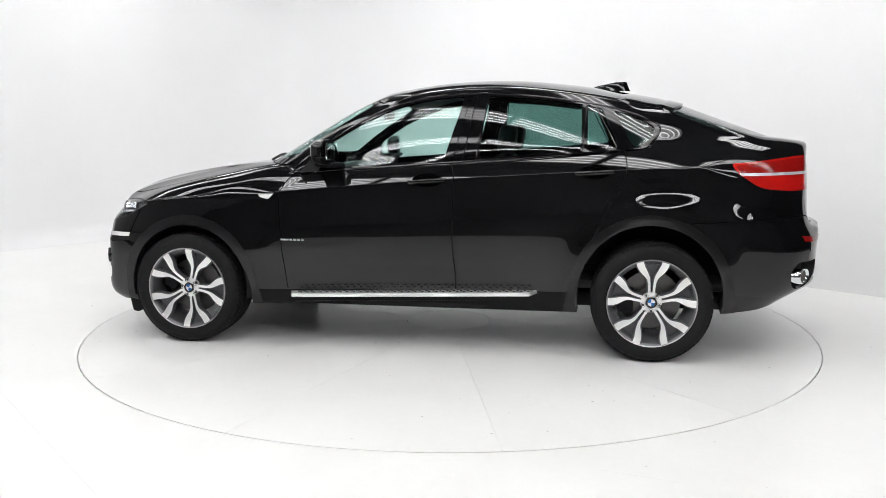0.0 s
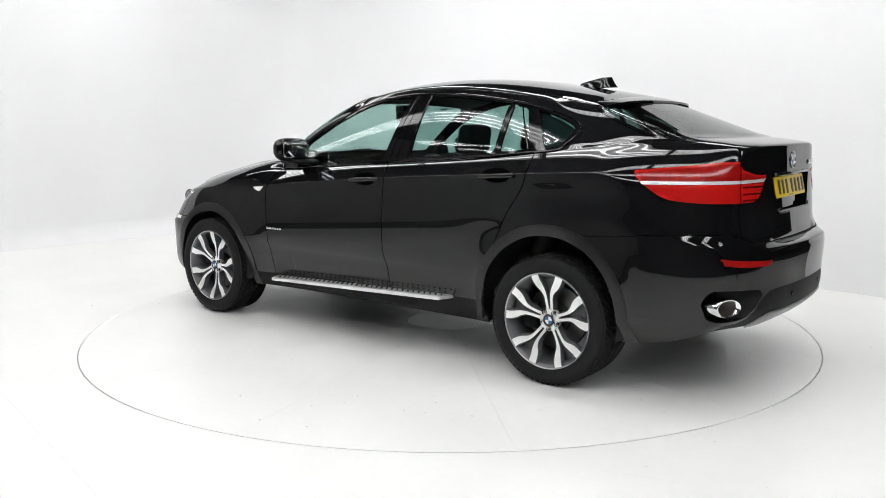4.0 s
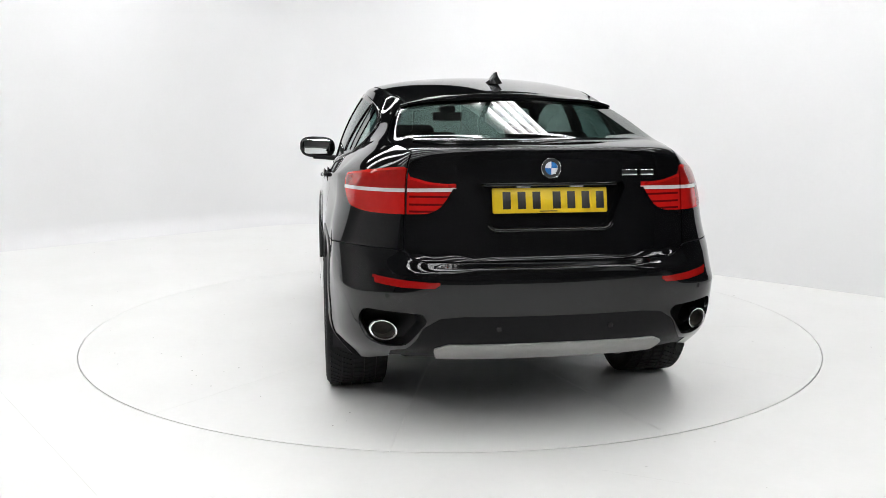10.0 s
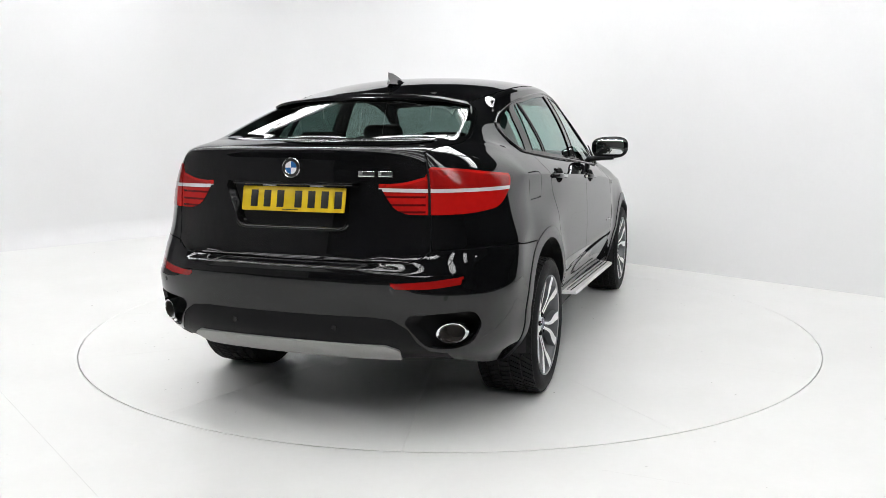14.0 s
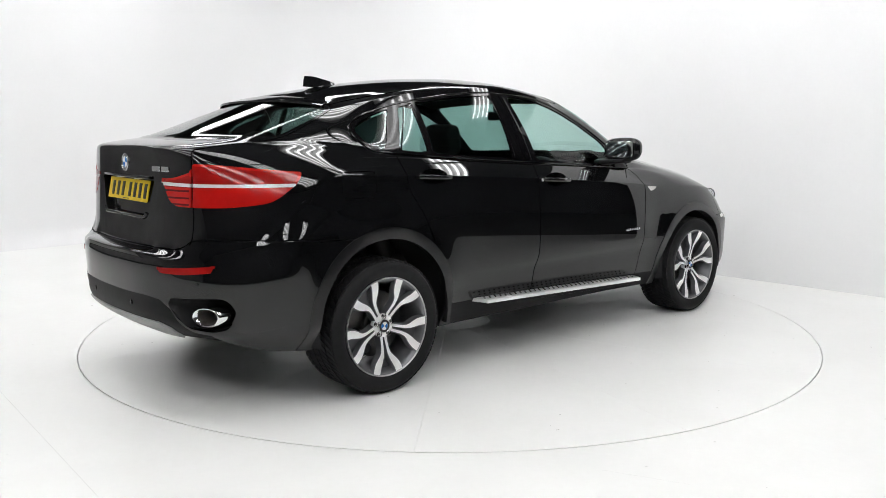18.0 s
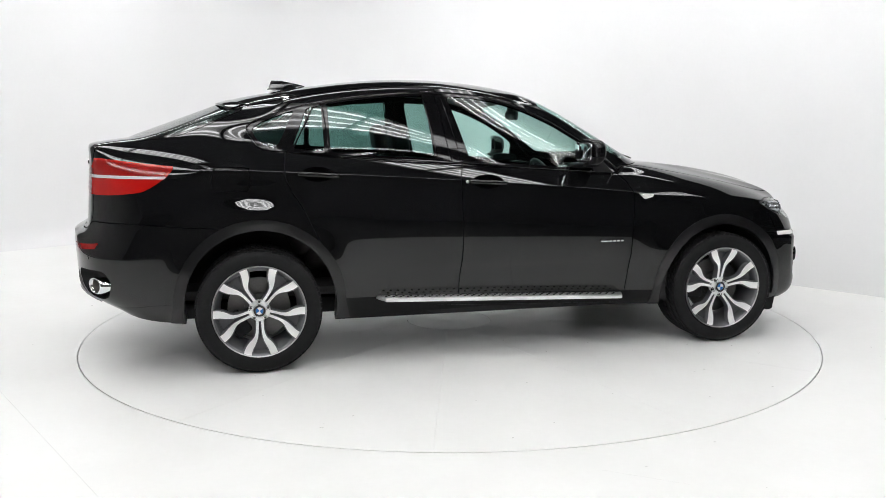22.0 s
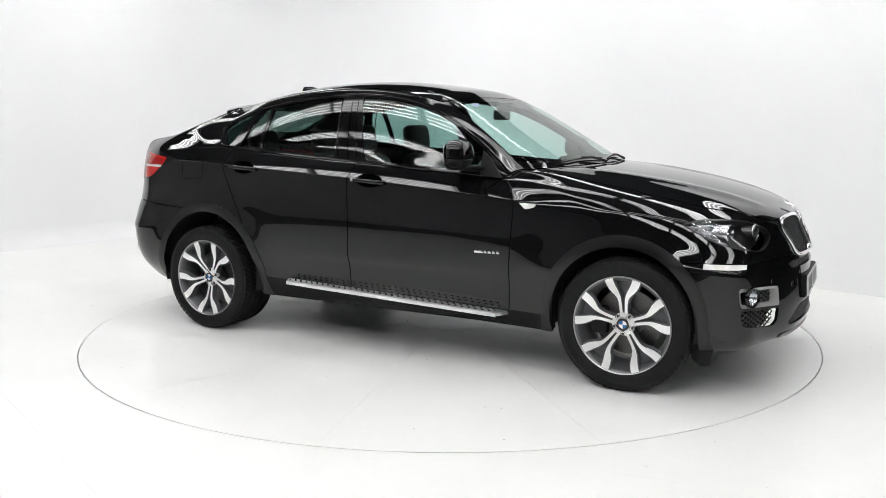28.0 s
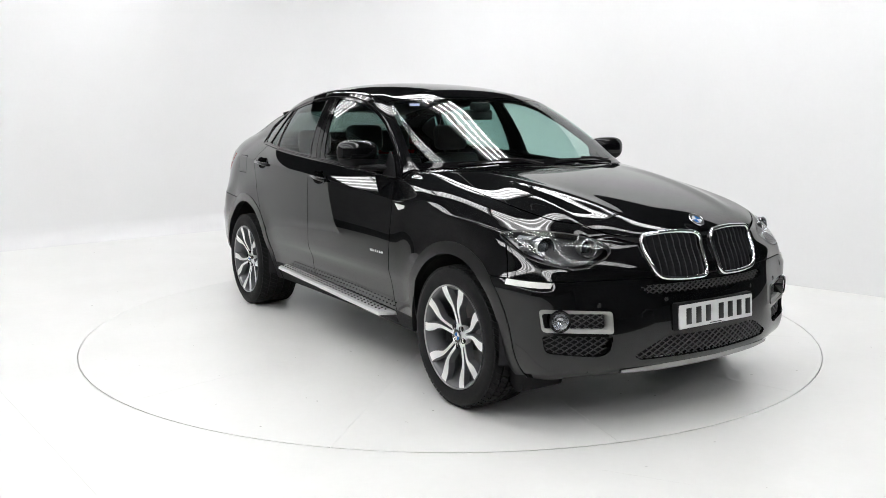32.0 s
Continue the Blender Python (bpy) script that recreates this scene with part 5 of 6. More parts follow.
def filled(outline, place, out):
    """A backing sheet behind an opening."""
    bm = bmesh.new()
    c = np.mean(outline, 0)
    rings = []
    for k in (1.03, .7, .35):
        rings.append([bm.verts.new(place(*(c + (np.array(p) - c) * k), out)) for p in outline])
    for a, b in zip(rings, rings[1:]):
        for i in range(len(a)):
            bm.faces.new((a[i], a[(i + 1) % len(a)], b[(i + 1) % len(a)], b[i]))
    bm.faces.new(rings[-1])
    bmesh.ops.recalc_face_normals(bm, faces=bm.faces)
    return bm


def half_line(outline, s):
    return [(y * s, z) for y, z in outline]


def full_line(outline):
    """A half outline about y = 0 made whole."""
    h = [p for p in outline if p[0] > 0.0]
    return h + [(-y, z) for y, z in h[::-1]]


def kidney(s):
    k = half_line(KIDNEY, s)
    e = part("grille", tube([on_nose(y, z, .006) for y, z in k], .0105, 10, True), CHROME, car, "kidney-shaped grille in a chrome frame with black slats")
    part("backing", filled(k, on_nose, -.07), DARK, e)
    ys = np.arange(.062, .40, .036)
    Q = np.array(KIDNEY)
    test = inside(KIDNEY, "xy")
    for y in ys:
        zs = np.arange(.69, .93, .003)
        ok = test(np.array([[y, z, 0, 0, 0] for z in zs])) < -.004
        if ok.sum() < 5:
            continue
        z0, z1 = zs[ok][0], zs[ok][-1]
        bm = bmesh.new()
        pts = [on_nose(y, z, -.004) for z in np.linspace(z0 - .004, z1 + .004, 7)]
        V = []
        for x, yy, z in pts:
            V.append([bm.verts.new((x + dx, s * yy + dy, z)) for dx, dy in ((.006, -.0035), (.006, .0035), (-.035, .0045), (-.035, -.0045))])
        for a, b in zip(V, V[1:]):
            for i in range(4):
                bm.faces.new((a[i], a[(i + 1) % 4], b[(i + 1) % 4], b[i]))
        bm.faces.new(V[0])
        bm.faces.new(V[-1])
        bmesh.ops.recalc_face_normals(bm, faces=bm.faces)
        part("slat", bm, SLAT, e)


both(kidney)
LAMP_FROST = material("frosted_reflector", (0.45, 0.45, 0.46), 0.3, 0.9, 0, 60, 0.1)
LAMP_EYE = material("lamp_projector_glass", (0.05, 0.055, 0.06), 0.04, 0.3, 1.0, 30, 0.1)
WIRE = material("grey_mesh_plastic", (0.06, 0.06, 0.062), 0.4, 0, 0, 80, 0.15)
for line, pitch in ((LOW_GRILLE, .0235), (TOP_SLOT, .0185)):
    whole = full_line(line)
    e = part("lower_grille", filled(whole, on_nose, -.05), DARK, car, "black diamond mesh air intake")
    m = part("mesh", netting(whole, lambda y, z: on_nose(y, z, -.012), pitch, .0022, .55), WIRE, e, smooth=False)
    m["kind"] = "stuff"


def fog_light(s):
    top, low = half_line(FOG_TOP, s), half_line(FOG_LOW, s)
    e = part("fog_lamp", filled(top, on_nose, -.06), DARK, car, "round fog lamp in a silver bracket over black mesh")
    m = part("mesh", netting(half_line([(.585, .56), (.585, .480), (.73, .49), (.73, .58)], s), lambda y, z: on_nose(y, z, -.03), .021, .0022, .55), WIRE, e, smooth=False)
    m["kind"] = "stuff"
    part("intake", filled(low, on_nose, -.06), DARK, e)
    m = part("mesh", netting(low, lambda y, z: on_nose(y, z, -.03), .022, .0022, .55), WIRE, e, smooth=False)
    m["kind"] = "stuff"
    # bracket: a band inside the opening, open at its outer top
    c = np.mean(FOG_TOP, 0)
    bm = bmesh.new()
    rows = []
    for y, z in FOG_TOP:
        q = c + (np.array((y, z)) - c) * np.array((.92, .68))
        x = nose_x(y, z)
        rows.append([bm.verts.new((x + .003, s * y, z)), bm.verts.new((nose_x(*q) - .006, s * q[0], q[1])), bm.verts.new((nose_x(*q) - .04, s * q[0], q[1]))])
    for a, b in zip(rows, rows[1:] + rows[:1]):
        bm.faces.new((a[0], b[0], b[1], a[1]))
        bm.faces.new((a[1], b[1], b[2], a[2]))
    bmesh.ops.recalc_face_normals(bm, faces=bm.faces)
    part("bracket", bm, SKID, e, "satin silver bracket", sharp=50)
    p = Vector(on_nose(.795 * s, .538, .004))
    at = Matrix.Translation(p) @ pose(0, 0, 0, 0, 90, 26 * s)
    ring = part("lamp_ring", lathe([(.038, -.03), (.049, -.05), (.050, .004), (.046, .009), (.039, .004), (.038, -.03)], 36, "z"), GLOSS_TRIM, e)
    ring.matrix_basis = at
    bowl = part("bowl", lathe([(.0005, -.035), (.012, -.034), (.03, -.02), (.039, .0)], 28, "z"), LAMP_SILVER, e)
    bowl.matrix_basis = at
    lens = part("lens", lathe([(.0005, .008), (.02, .007), (.036, .004), (.042, .0), (.042, -.003)], 28, "z"), GLASS_CLEAR, e)
    lens.matrix_basis = at


both(fog_light)


def lamp_shell(name, mat, parent, i, keep, shift):
    """The headlamp's outline set back as one sheet; keep: which part of it, by the distance from the middle."""
    V, N, F, T = HALVES[i]
    s = 1 if i == 0 else -1
    seen, verts, faces = {}, [], []
    for f, t in zip(F, T):
        if t == "headlamp" and keep[0] <= abs(V[f].mean(0)[1]) < keep[1]:
            loop = []
            for k in f:
                if k not in seen:
                    seen[k] = len(verts)
                    verts.append(V[k] + np.array(shift) * [1, s, 1])
                loop.append(seen[k])
            faces.append(loop)
    return part(name, mesh_of(name, verts, faces), mat, parent)


def headlight(s):
    i = 0 if s > 0 else 1
    lens = panel("headlamp", ["headlamp"], GLASS_CLEAR, car, (i,), 0.0, 0, "clear headlamp with two round projectors")
    panel("bezel", ["headlamp_rim"], LAMP_BLACK, lens, (i,), 0.0, 0.03)
    lamp_shell("housing", LAMP_BLACK, lens, i, (0, .80), (-.055, -.015, 0))
    lamp_shell("reflector", LAMP_FROST, lens, i, (.80, 2), (-.045, -.04, 0))
    for k, (y, z, r) in enumerate(((.770, .850, .047), (.602, .846, .042))):
        x = nose_x(y, z) - (.052 if k == 0 else .045)
        at = pose(x, y * s, z, 0, 90, 10 * s)
        part("ring", lathe([(r * .80, -.05), (r * .97, -.05), (r, .020), (r * .95, .026), (r * .84, .012), (r * .80, -.05)], 36, "z"), LAMP_SILVER if k == 0 else STEEL, lens).matrix_basis = at
        part("projector", lathe([(.0005, .016), (r * .35, .012), (r * .62, -.002), (r * .80, -.022)], 28, "z"), LAMP_EYE, lens, "dark glass projector").matrix_basis = at
        part("halo", lathe([(r * .93, .024), (r * 1.0, .028), (r * 1.08, .022)], 36, "z"), LAMP_SILVER, lens).matrix_basis = at
    for k in range(6):
        z = .822 + .0165 * k
        pts = []
        for u in np.linspace(3.50 + .015 * k, 3.86 + .05 * k, 6):
            P = GRID[:, int(np.abs(GU - u).argmin())]
            x, y = np.interp(z, P[:60, 2], P[:60, 0]), np.interp(z, P[:60, 2], P[:60, 1])
            pts.append(((x - .026), (y - .030) * s, z))
        bm = bmesh.new()
        for a, b in zip(pts, pts[1:]):
            strip_mesh(bm, a, b, .008, .008, Vector((.6, .8 * s, .25 if k % 2 else -.1)), .012)
        part("fin", bm, LAMP_SILVER, lens, smooth=False)


both(headlight)


def marker(s):
    bm = bmesh.new()
    rows = []
    for x in np.linspace(1.865, 2.055, 8):
        z = .700 - .02 * (x - 1.865)
        h = .012 if x < 2.05 else .010
        row = []
        for dz, out in ((h, .0), (h, .006), (-h, .006), (-h, .0)):
            row.append(bm.verts.new((x + .3 * out, (side_y(x, z + dz) + out) * s, z + dz)))
        rows.append(row)
    for a, b in zip(rows, rows[1:]):
        for k in range(3):
            bm.faces.new((a[k], a[k + 1], b[k + 1], b[k]))
    bm.faces.new(rows[0])
    bm.faces.new(rows[-1][::-1])
    bmesh.ops.recalc_face_normals(bm, faces=bm.faces)
    part("side_marker", bm, AMBER_WHITE, car, "clear side marker strip")
    bm = slab(rounded([(.865, .978), (.968, .972), (.955, .955), (.915, .944), (.90, .944)], .006, 3), .006, .002)
    bm.transform(Matrix.Translation((0, side_y(.92, .96) * s + (.006 if s > 0 else .0), 0)) @ Matrix.Rotation(math.pi / 2, 4, "X"))
    part("side_repeater", bm, AMBER_WHITE, car, "clear wedge-shaped side repeater")


both(marker)


# ---- number plates, badges ----
def number_plate(name, place, base, label):
    e = part(name, slab(rounded([(-.26, -.0555), (.26, -.0555), (.26, .0555), (-.26, .0555)], .008, 4), .006, .0015), base, car, label)
    e.matrix_basis = place
    xs = [-.195, -.128, -.061, .030, .096, .162, .228]
    for x in xs:
        part("bar", boxed((x - .019, -.038, .0062), (x + .017, .038, .0072), .0004), INK, e)
    part("maker_bar", boxed((-.05, -.050, .0062), (.03, -.046, .0070)), INK, e)


number_plate("rear_number_plate", pose(tail_x(0, 1.07) + .020, 0, 1.073, 90, 0, -90) @ pose(0, 0, 0, -12, 0, 0), YELLOW, "yellow rear number plate with dark bars")
number_plate("front_number_plate", pose(nose_x(0, .525) + .004, 0, .527, 90, 0, 90) @ pose(0, 0, 0, -4, 0, 0), PLATE_WHITE, "white front number plate with dark bars")
part("plate_holder", boxed((nose_x(0, .5) - .06, -.27, .462), (nose_x(0, .525) + .003, .27, .592), .01), TRIM, car)
lip = rounded([(.338, 1.150), (.272, .958), (.245, .946), (-.245, .946), (-.272, .958), (-.338, 1.150)], .02, 4)[5:-5]
part("recess_lip", tube([(tail_x(y, z) + .001, y, z) for y, z in lip], .0105, 10), PAINT, car, "gloss black lip round the rear number plate")
part("boot_handle", boxed((tail_x(0, 1.14) - .004, -.30, 1.137), (tail_x(0, 1.14) + .03, .30, 1.152), .005), PAINT, car, "gloss black strip over the rear number plate")
for y in (.12, -.12):
    part("plate_lamp", boxed((tail_x(0, 1.13) + .006, y - .03, 1.131), (tail_x(0, 1.13) + .026, y + .03, 1.138), .002), AMBER_WHITE, car)
emblem(car, Matrix.Translation((tail_x(0, 1.214) - .001, 0, 1.214)) @ pose(0, 0, 0, 0, -86, 0), .045)
emblem(car, Matrix.Translation((2.150, 0, skin_uv(0, 6.12)[2] + .008)) @ pose(0, 0, 0, 0, 38, 0), .041)
for y0, w in ((-.325, .075), (-.415, .065)):
    bm = boxed((-.004, -w / 2, -.013), (.004, w / 2, .013), .003)
    part("model_badge", bm, CHROME, car, "chrome badge bar").matrix_basis = pose(tail_x(y0 - w / 2, 1.19) - .001, y0 - w / 2, 1.192, 0, 3, 6)


def side_badge(s):
    for k, (x, w) in enumerate(((.615, .022), (.640, .034), (.672, .018), (.698, .020), (.724, .018), (.750, .018))):
        xx = x if s < 0 else 1.424 - x
        part("model_badge", boxed((xx - w / 2, -.0015, -.0075), (xx + w / 2, .0015, .0075), .001), CHROME, car).matrix_basis = pose(0, side_y(xx, .692) * s + .001 * s, .692)


both(side_badge)


# ---- tail ----
# darker, rougher steel for the inside of the tailpipes
BORE = material("dark_rough_steel", (0.11, 0.10, 0.09), 0.55, 0.6, 0, 60, 0.3)


def slash(bm):
    """The pipe's end is cut at a slant, its outer side shorter."""
    for v in bm.verts:
        v.co.x += .55 * (abs(v.co.y) - .735) * max(0.0, 1 - (v.co.x + 2.345) / .1)


def exhaust(s):
    line = half_line(EXHAUST_HOLE, s)
    place = lambda y, z, out=0.0: (tail_x(y, z) - out, y, z)
    bm = bmesh.new()
    c = np.mean(line, 0)
    a = [bm.verts.new(place(y, z, .002)) for y, z in line]
    b = [bm.verts.new((tail_x(y, z) + .085, c[0] + (y - c[0]) * .8, c[1] + (z - c[1]) * .8)) for y, z in line]
    for i in range(len(a)):
        bm.faces.new((a[i], a[(i + 1) % len(a)], b[(i + 1) % len(a)], b[i]))
    bm.faces.new(b)
    bmesh.ops.recalc_face_normals(bm, faces=bm.faces)
    e = part("exhaust", bm, TRIM, car, "oval chrome exhaust tailpipe in a black recess")
    bm = lathe([(.0405, .030), (.0415, .004), (.0445, -.004), (.0490, -.005), (.0525, .001), (.053, .02), (.053, .12)], 40, "z")
    bm.transform(pose(-2.362, .735 * s, .507, 0, 90, 0) @ Matrix.Diagonal((.90, 1.16, 1, 1)))
    slash(bm)
    part("tailpipe", bm, CHROME, e, "chrome tailpipe")
    bm = lathe([(.0404, .006), (.0395, .07), (.0005, .072)], 32, "z")
    bm.transform(pose(-2.362, .735 * s, .507, 0, 90, 0) @ Matrix.Diagonal((.90, 1.16, 1, 1)))
    slash(bm)
    part("pipe_bore", bm, BORE, e, "dark rough steel bore")


both(exhaust)
for y, z in ((.717, .668), (.25, .53), (-.25, .53), (-.717, .668)):
    bm = lathe([(.0005, .002), (.009, .002), (.0105, .0005), (.0125, .0005), (.0125, -.004)], 20, "z")
    part("parking_sensor", bm, GLOSS_TRIM, car).matrix_basis = pose(tail_x(y, z), y, z, 0, -90, -22 * (1 if y > 0 else -1) * (abs(y) > .5))
for y, z in ((.30, .61), (-.30, .61), (.62, .60), (-.62, .60)):
    bm = lathe([(.0005, .002), (.009, .002), (.0105, .0005), (.0125, .0005), (.0125, -.004)], 20, "z")
    part("parking_sensor", bm, GLOSS_TRIM, car).matrix_basis = pose(nose_x(y, z), y, z, 0, 90, 12 * (1 if y > 0 else -1))
part("tow_eye_cover", lathe([(.0285, .0006), (.0295, .001), (.0305, -.003)], 28, "z"), PAINT, car).matrix_basis = pose(nose_x(-.40, .545) + .001, -.40, .545, 0, 90, -15)


def front_skid():
    bm = bmesh.new()
    rows = []
    for y in np.linspace(-.52, .52, 17):
        k = 1 - (abs(y) / .52) ** 3
        x = nose_x(y, .30)
        rows.append([bm.verts.new((x + .008, y, .300 + .012 * k)), bm.verts.new((x + .004, y, .285)), bm.verts.new((x - .05, y, .262 + .01 * (1 - k))), bm.verts.new((x - .16, y, .262))])
    for a, b in zip(rows, rows[1:]):
        for i in range(3):
            bm.faces.new((a[i], a[i + 1], b[i + 1], b[i]))
    bmesh.ops.recalc_face_normals(bm, faces=bm.faces)
    part("skid_plate", bm, SKID, car, "silver skid plate under the front bumper")


front_skid()


# ---- roof ----
def roof_spoiler():
    bm = bmesh.new()
    rows = []
    for u in np.linspace(12.05, 17.95, 35):
        m, s = (u, 1) if u <= 15 else (30 - u, -1)
        f, r = Vector(skin_uv(m, 10.30)), Vector(skin_uv(m, 9.98))
        d = (r - f).normalized()
        tip = r + d * .045 + Vector((0, 0, .010))
        row = [f + Vector((0, 0, .001)), (f + r) / 2 + Vector((0, 0, .009)), tip + Vector((0, 0, .002)), tip - Vector((0, 0, .010)), r - Vector((0, 0, .012))]
        rows.append([bm.verts.new((v.x, v.y * s, v.z)) for v in row])
    for a, b in zip(rows, rows[1:]):
        for i in range(4):
            bm.faces.new((a[i], a[i + 1], b[i + 1], b[i]))
    bm.faces.new(rows[0])
    bm.faces.new(rows[-1][::-1])
    bmesh.ops.recalc_face_normals(bm, faces=bm.faces)
    part("roof_spoiler", bm, PAINT, car, "black roof-edge spoiler", sharp=35)


roof_spoiler()


def fin():
    bm = bmesh.new()
    rows = []
    z0 = np.interp(1.2, [-a for a, _ in SPINE], [b for _, b in SPINE]) - .01
    for t in np.linspace(0, 1, 9):
        x = -1.115 - .165 * t
        h = .057 * (t ** .9) if t < .95 else .057 * (.9 ** .9)
        w = .036 * (1 - .25 * t) * min(1, .25 + 3 * t)
        zb = np.interp(-x, [-a for a, _ in SPINE], [b for _, b in SPINE]) - .012
        rows.append([bm.verts.new((x - (.01 * k if t == 1 else 0), y * w, zb + hh * (h + .012))) for k, (y, hh) in enumerate(((1, 0), (.75, .22), (.25, .62), (.10, .97), (0, 1.0), (-.10, .97), (-.25, .62), (-.75, .22), (-1, 0)))])
    for a, b in zip(rows, rows[1:]):
        for i in range(8):
            bm.faces.new((a[i], a[i + 1], b[i + 1], b[i]))
    bm.faces.new(rows[0])
    bm.faces.new(rows[-1][::-1])
    bmesh.ops.recalc_face_normals(bm, faces=bm.faces)
    part("antenna_fin", bm, PAINT, car, "black shark-fin aerial")


fin()


# ---- door furniture ----
def door_handle(x, z, s):
    y = side_y(x, z)
    slope = (side_y(x + .1, z) - side_y(x - .1, z)) / .2
    e = new("door_handle")
    e.parent = car
    e["label"] = "black pull handle over a hollow"
    e.matrix_basis = pose(x, y * s, z, 0, 3.3, math.degrees(math.atan(slope)) * s)
    bm = lathe([(.0005, -.022), (.05, -.016), (.085, -.004), (.098, .0012)], 32, "z")
    bm.transform(pose(0, .0, 0, -90 * s, 0, 0) @ Matrix.Diagonal((1.0, .46, 1, 1)))
    part("cup", bm, PAINT, e)
    bm = boxed((-.118, .010, -.018), (.118, .044, .017), .012, 3)
    for v in bm.verts:
        k = abs(v.co.x) / .118
        v.co.y -= .022 * k ** 3
        v.co.z *= 1 - .25 * k
    if s < 0:
        bm.transform(Matrix.Diagonal((1, -1, 1, 1)))
        bmesh.ops.reverse_faces(bm, faces=bm.faces)
    part("bar", bm, PAINT, e)


for s in (1, -1):
    for hx, hz in HANDLES:
        door_handle(hx, hz, s)
part("key_lock", lathe([(.0005, .003), (.007, .003), (.009, 0), (.009, -.004)], 16, "y"), SATIN, car).matrix_basis = pose(-.245, -side_y(-.245, 1.07) - .006, 1.07, 0, 0, 180)


def door_mirror(s):
    e = new("door_mirror")
    e.parent = car
    e["label"] = "gloss black door mirror on a matt black foot"
    e.matrix_basis = pose(.50, .975 * s, 1.238, 0, 0, -6 * s)

    def shell(power, sx, sy, sz, lo, hi, n=28, m=18):
        bm = bmesh.new()
        rows = []
        f = lambda c: math.copysign(abs(c) ** power, c)
        for j in range(m + 1):
            b = -math.pi / 2 + math.pi * j / m
            row = []
            for i in range(n):
                a = 2 * math.pi * i / n
                x, y, z = f(math.cos(b)) * f(math.cos(a)) * sx, f(math.cos(b)) * f(math.sin(a)) * sy, f(math.sin(b)) * sz
                if x < 0:
                    x *= .35
                z = max(lo, min(hi, z))
                row.append(bm.verts.new((x, y, z + .10 * y * s * .35)))
            rows.append(row)
        for p, q in zip(rows, rows[1:]):
            for i in range(n):
                bm.faces.new((p[i], p[(i + 1) % n], q[(i + 1) % n], q[i]))
        bmesh.ops.remove_doubles(bm, verts=bm.verts, dist=1e-5)
        bmesh.ops.recalc_face_normals(bm, faces=bm.faces)
        return bm

    part("cap", shell(.66, .078, .132, .080, -.028, .085), PAINT, e)
    low = shell(.66, .075, .128, .078, -.085, -.026)
    part("lower_shell", low, TRIM, e)
    g = slab(rounded([(-.098, -.050), (.098, -.050), (.101, .055), (-.098, .055)], .03, 5), .004, .001, pose(-.036, 0, .002, 90, 0, -90))
    part("mirror_glass", g, MIRROR, e, "mirror glass")
    bm = bmesh.new()
    rows = []
    for y, z, cx, lx, lz in ((.03, -.074, .010, .060, .014), (-.06, -.078, .022, .072, .017), (-.13, -.084, .040, .085, .020), (-.19, -.088, .055, .098, .024)):
        rows.append([bm.verts.new((cx + lx * math.copysign(abs(math.cos(a)) ** .8, math.cos(a)), y * s, z + lz * math.copysign(abs(math.sin(a)) ** .6, math.sin(a)))) for a in np.linspace(0, 2 * math.pi, 21)[:-1]])
    for p, q in zip(rows, rows[1:]):
        for k in range(20):
            bm.faces.new((p[k], p[(k + 1) % 20], q[(k + 1) % 20], q[k]))
    bm.faces.new(rows[0])
    bm.faces.new(rows[-1])
    bmesh.ops.recalc_face_normals(bm, faces=bm.faces)
    part("foot", bm, TRIM, e, "flat matt black arm", sharp=60)
    tri = slab(rounded([(.60, 1.117), (.735, 1.104), (.66, 1.205), (.60, 1.255)], .01, 3), .008, .002)
    tri.transform(pose(-.50, 0, -1.238) @ Matrix.Rotation(math.pi / 2, 4, "X"))
    yb, yt = side_y(.55, 1.13), .76
    for v in tri.verts:
        z = v.co.z + 1.238
        v.co.y = ((np.interp(z, [1.10, 1.32], [.865, .775]) + (.010 if v.co.y < -.004 else .002)) - .975) * s
    bmesh.ops.recalc_face_normals(tri, faces=tri.faces)
    t = part("sail", tri, TRIM, e)
    return e


both(door_mirror)


# ---- wipers ----
def wiper(y0, y1, pivot):
    e = new("wiper")
    e.parent = car
    e["label"] = "black windscreen wiper at rest"
    on = lambda y, v: Vector(skin_uv(min(3.6, np.interp(abs(y), [0, .22, .44, .63], [0, 1, 2, 3])), v)) * Vector((1, 0, 1)) + Vector((0, y, 0))
    blade = [on(y, 8.10 + .03 * t + .05 * math.sin(math.pi * t)) + Vector((.004, 0, .010)) for t, y in zip(np.linspace(0, 1, 15), np.linspace(y0, y1, 15))]
    part("blade", tube(blade, .0048, 6), TRIM, e)
    c = (blade[7] + blade[6]) / 2
    part("arm", tube([on(pivot, 8.03) + Vector((.012, 0, .008)), (on(pivot, 8.08) + c) / 2 + Vector((.006, 0, .016)), c + Vector((.003, 0, .008))], [.010, .007, .005], 8), TRIM, e)


wiper(.06, .56, .53)
wiper(-.58, -.02, -.06)


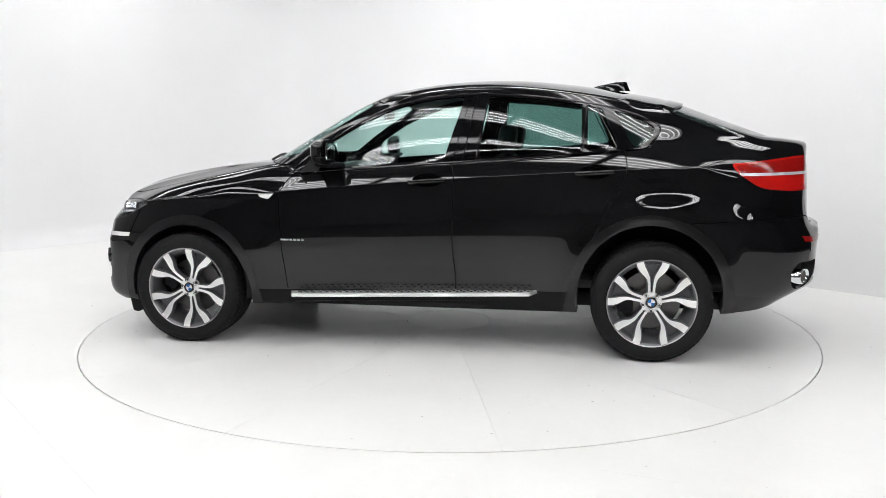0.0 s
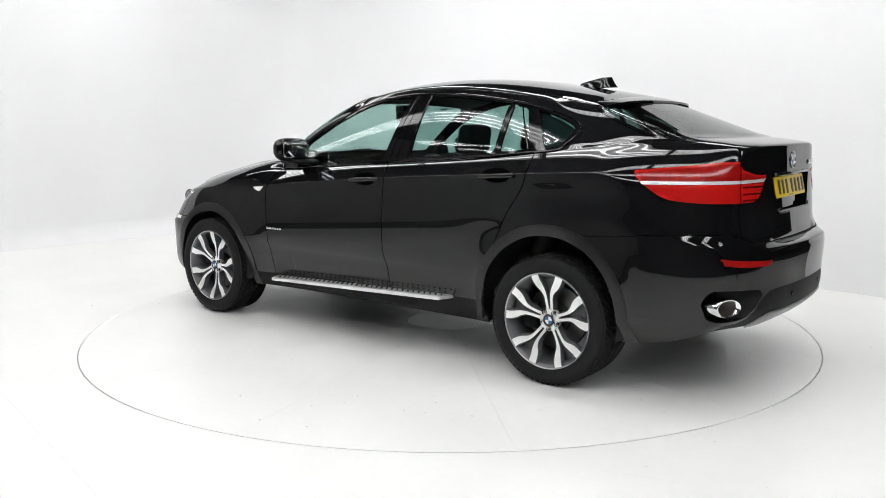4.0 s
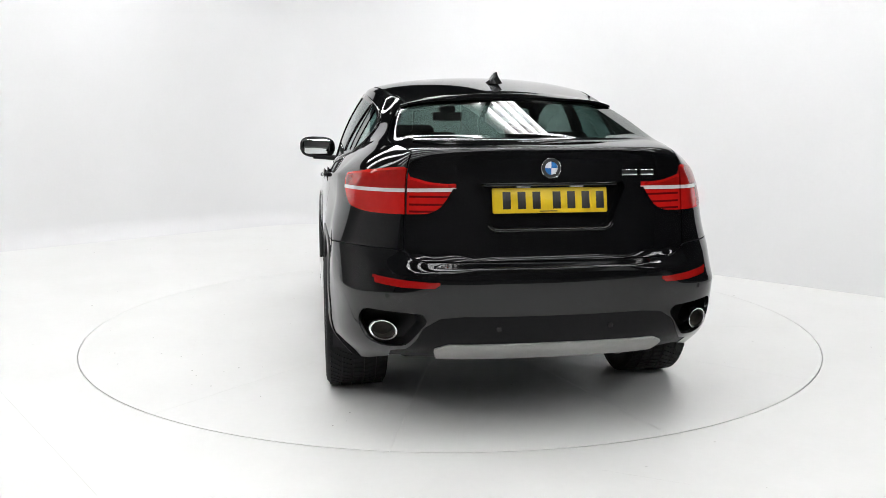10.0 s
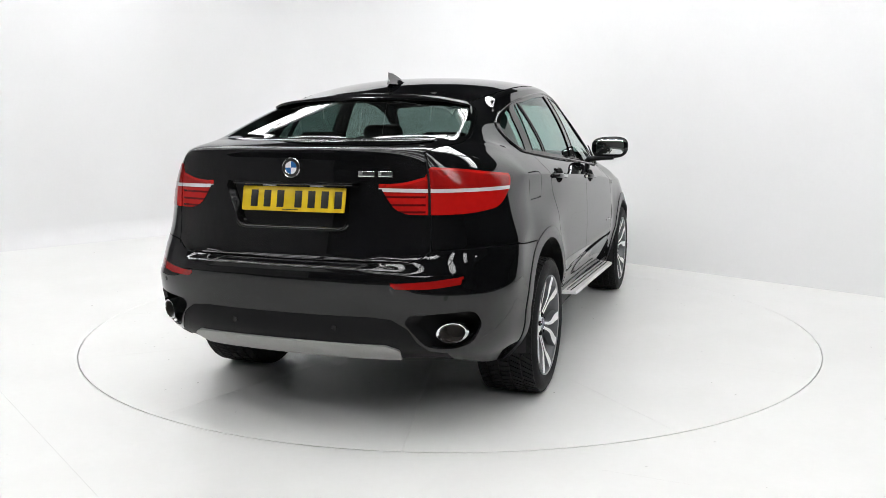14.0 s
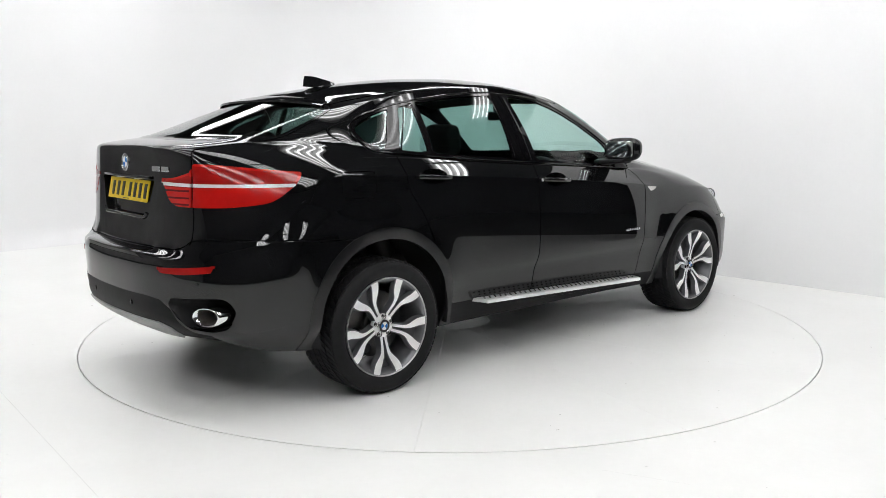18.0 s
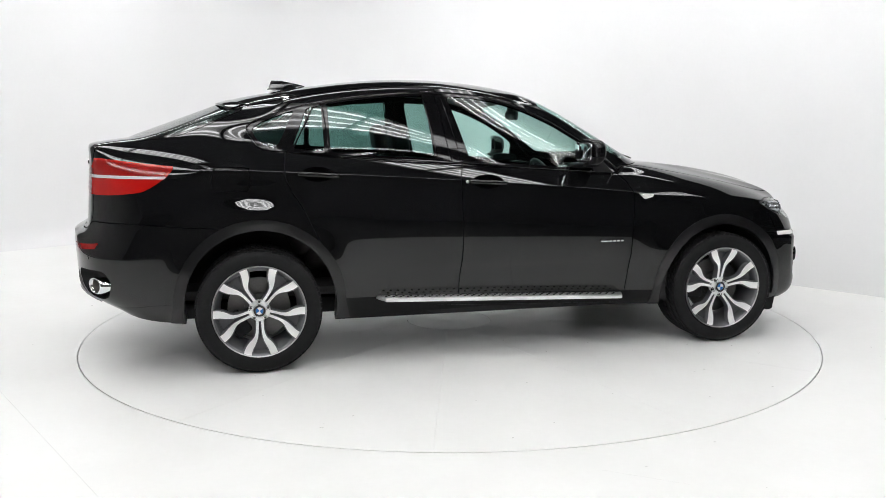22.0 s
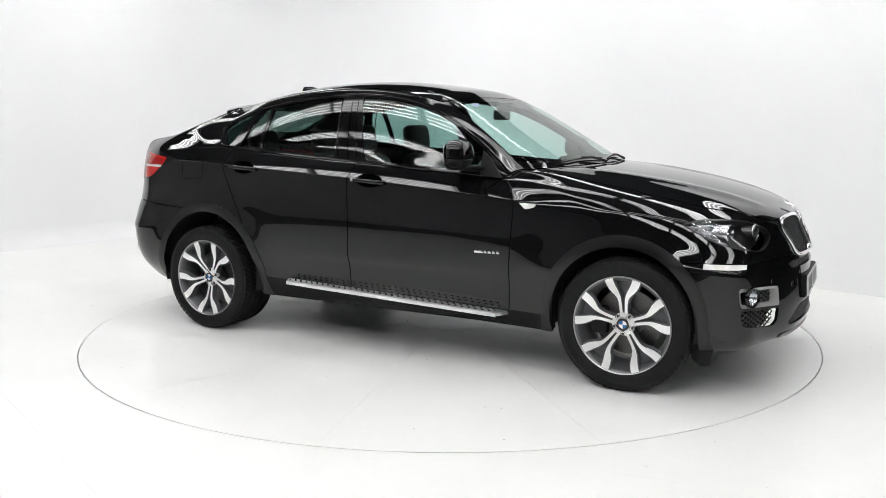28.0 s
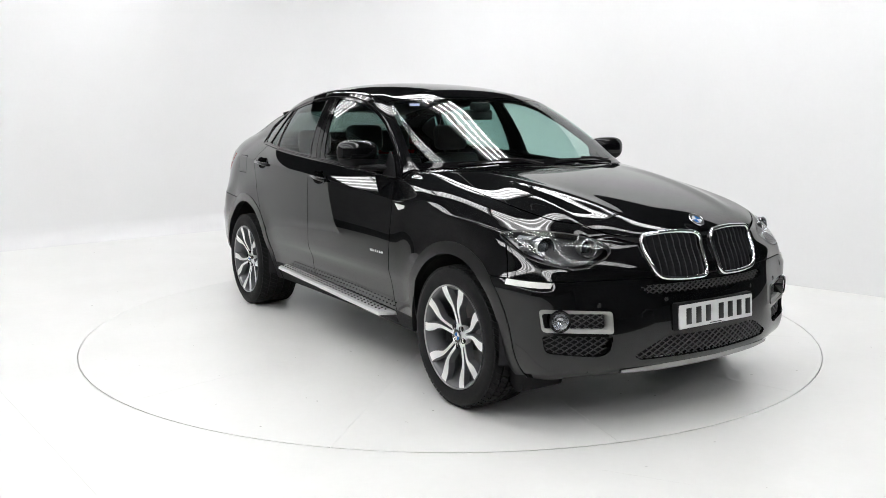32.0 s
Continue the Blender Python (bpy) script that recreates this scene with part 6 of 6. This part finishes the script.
# ---- cabin ----
def seat(x, y, back, name="seat", lean=18):
    e = new(name)
    e.parent = car
    e["label"] = "dark leather seat with a headrest"
    e.matrix_basis = pose(x, y, 0)
    bm = boxed((-.26, -.25, .52), (.27, .25, .70), .06, 3)
    part("cushion", bm, LEATHER, e)
    bm = boxed((-.07, -.25, 0), (.08, .25, back), .06, 3)
    for v in bm.verts:
        k = max(0, v.co.z) / back
        v.co.y *= 1 - .22 * k * k
    bm.transform(pose(-.24, 0, .62, 0, -lean, 0))
    part("backrest", bm, LEATHER, e)
    top = Vector((-.24 - math.sin(radians(lean)) * back, 0, .62 + math.cos(radians(lean)) * back))
    bm = boxed((-.055, -.135, -.02), (.055, .135, .17), .045, 3)
    bm.transform(Matrix.Translation(top + Vector((-.02, 0, .045))) @ pose(0, 0, 0, 0, -8, 0))
    part("headrest", bm, LEATHER, e)
    for s in (-.06, .06):
        part("post", tube([top + Vector((0, s, -.04)), top + Vector((-.015, s, .06))], .006, 8), STEEL, e)


for y in (.37, -.37):
    seat(-.10, y, .60)
    seat(-.92, y, .58, "rear_seat", 24)
bm = boxed((.66, -.78, .70), (1.06, .78, 1.06), .07, 3)
dash = part("dashboard", bm, CABIN, car, "black padded dashboard")
part("cowl_hood", boxed((.56, -.58, 1.0), (.80, -.18, 1.125), .05, 3), CABIN, dash)
part("console", boxed((-.45, -.13, .5), (.75, .13, .80), .04), CABIN, car)


def steering():
    e = new("steering_wheel")
    e.parent = car
    e.matrix_basis = pose(.46, -.37, 1.0, 0, 64, 0)
    ring = [(.185 * math.cos(a), .185 * math.sin(a), 0) for a in np.linspace(0, 2 * math.pi, 40)[:-1]]
    part("wheel_rim", tube(ring, .016, 10, True), LEATHER, e)
    part("boss", lathe([(.0005, .03), (.06, .025), (.075, .0), (.05, -.03), (.03, -.15)], 24, "z"), CABIN, e)
    for a in (0, math.pi, -math.pi / 2):
        part("wheel_spoke", tube([(.05 * math.cos(a), .05 * math.sin(a), 0), (.18 * math.cos(a), .18 * math.sin(a), 0)], .014, 8), CABIN, e)
    e["label"] = "black leather steering wheel"


steering()
part("rear_view_mirror", boxed((.315, -.115, 1.435), (.345, .115, 1.50), .014, 3), CABIN, car, "dark interior mirror")
part("mirror_stalk", tube([(.34, 0, 1.49), (.37, 0, 1.54)], .012, 8), CABIN, car)
part("sensor_pod", boxed((.31, -.06, 1.49), (.40, .06, 1.55), .02), CABIN, car)
part("parcel_shelf", boxed((-1.98, -.58, 1.12), (-1.28, .58, 1.14), .008), CABIN, car)
part("cabin_floor", boxed((-2.2, -.78, .40), (1.0, .78, .46), .02), CABIN, car)
part("bulkhead", boxed((1.02, -.74, .35), (1.06, .74, 1.10)), DARK, car)
part("luggage_wall", boxed((-1.30, -.50, .42), (-1.26, .50, 1.12)), CABIN, car)
panel("head_lining", ["roof"], LINING, car, lift=-0.03, lip=0)
part("screen_sticker", slab(rounded([(-.032, -.009), (.032, -.009), (.032, .009), (-.032, .009)], .003, 2), .0008), STICKER, car, "small blue sticker on the windscreen").matrix_basis = Matrix.Translation(Vector(skin_uv(2.75, 9.72)) * Vector((1, -1, 1)) + Vector((.004, 0, .004))) @ pose(0, 0, 0, 0, 59, -20) @ pose(0, 0, 0, 0, 0, 90)


# ---- what turns ----
def motions():
    walk(table, [(t, pose(0, 0, 0, 0, 0, a)) for t, a in TURN])
    walk(car, [(t, pose(0, 0, 0, 0, 0, a) @ Matrix.Translation(CAR_AT)) for t, a in TURN])


motions()
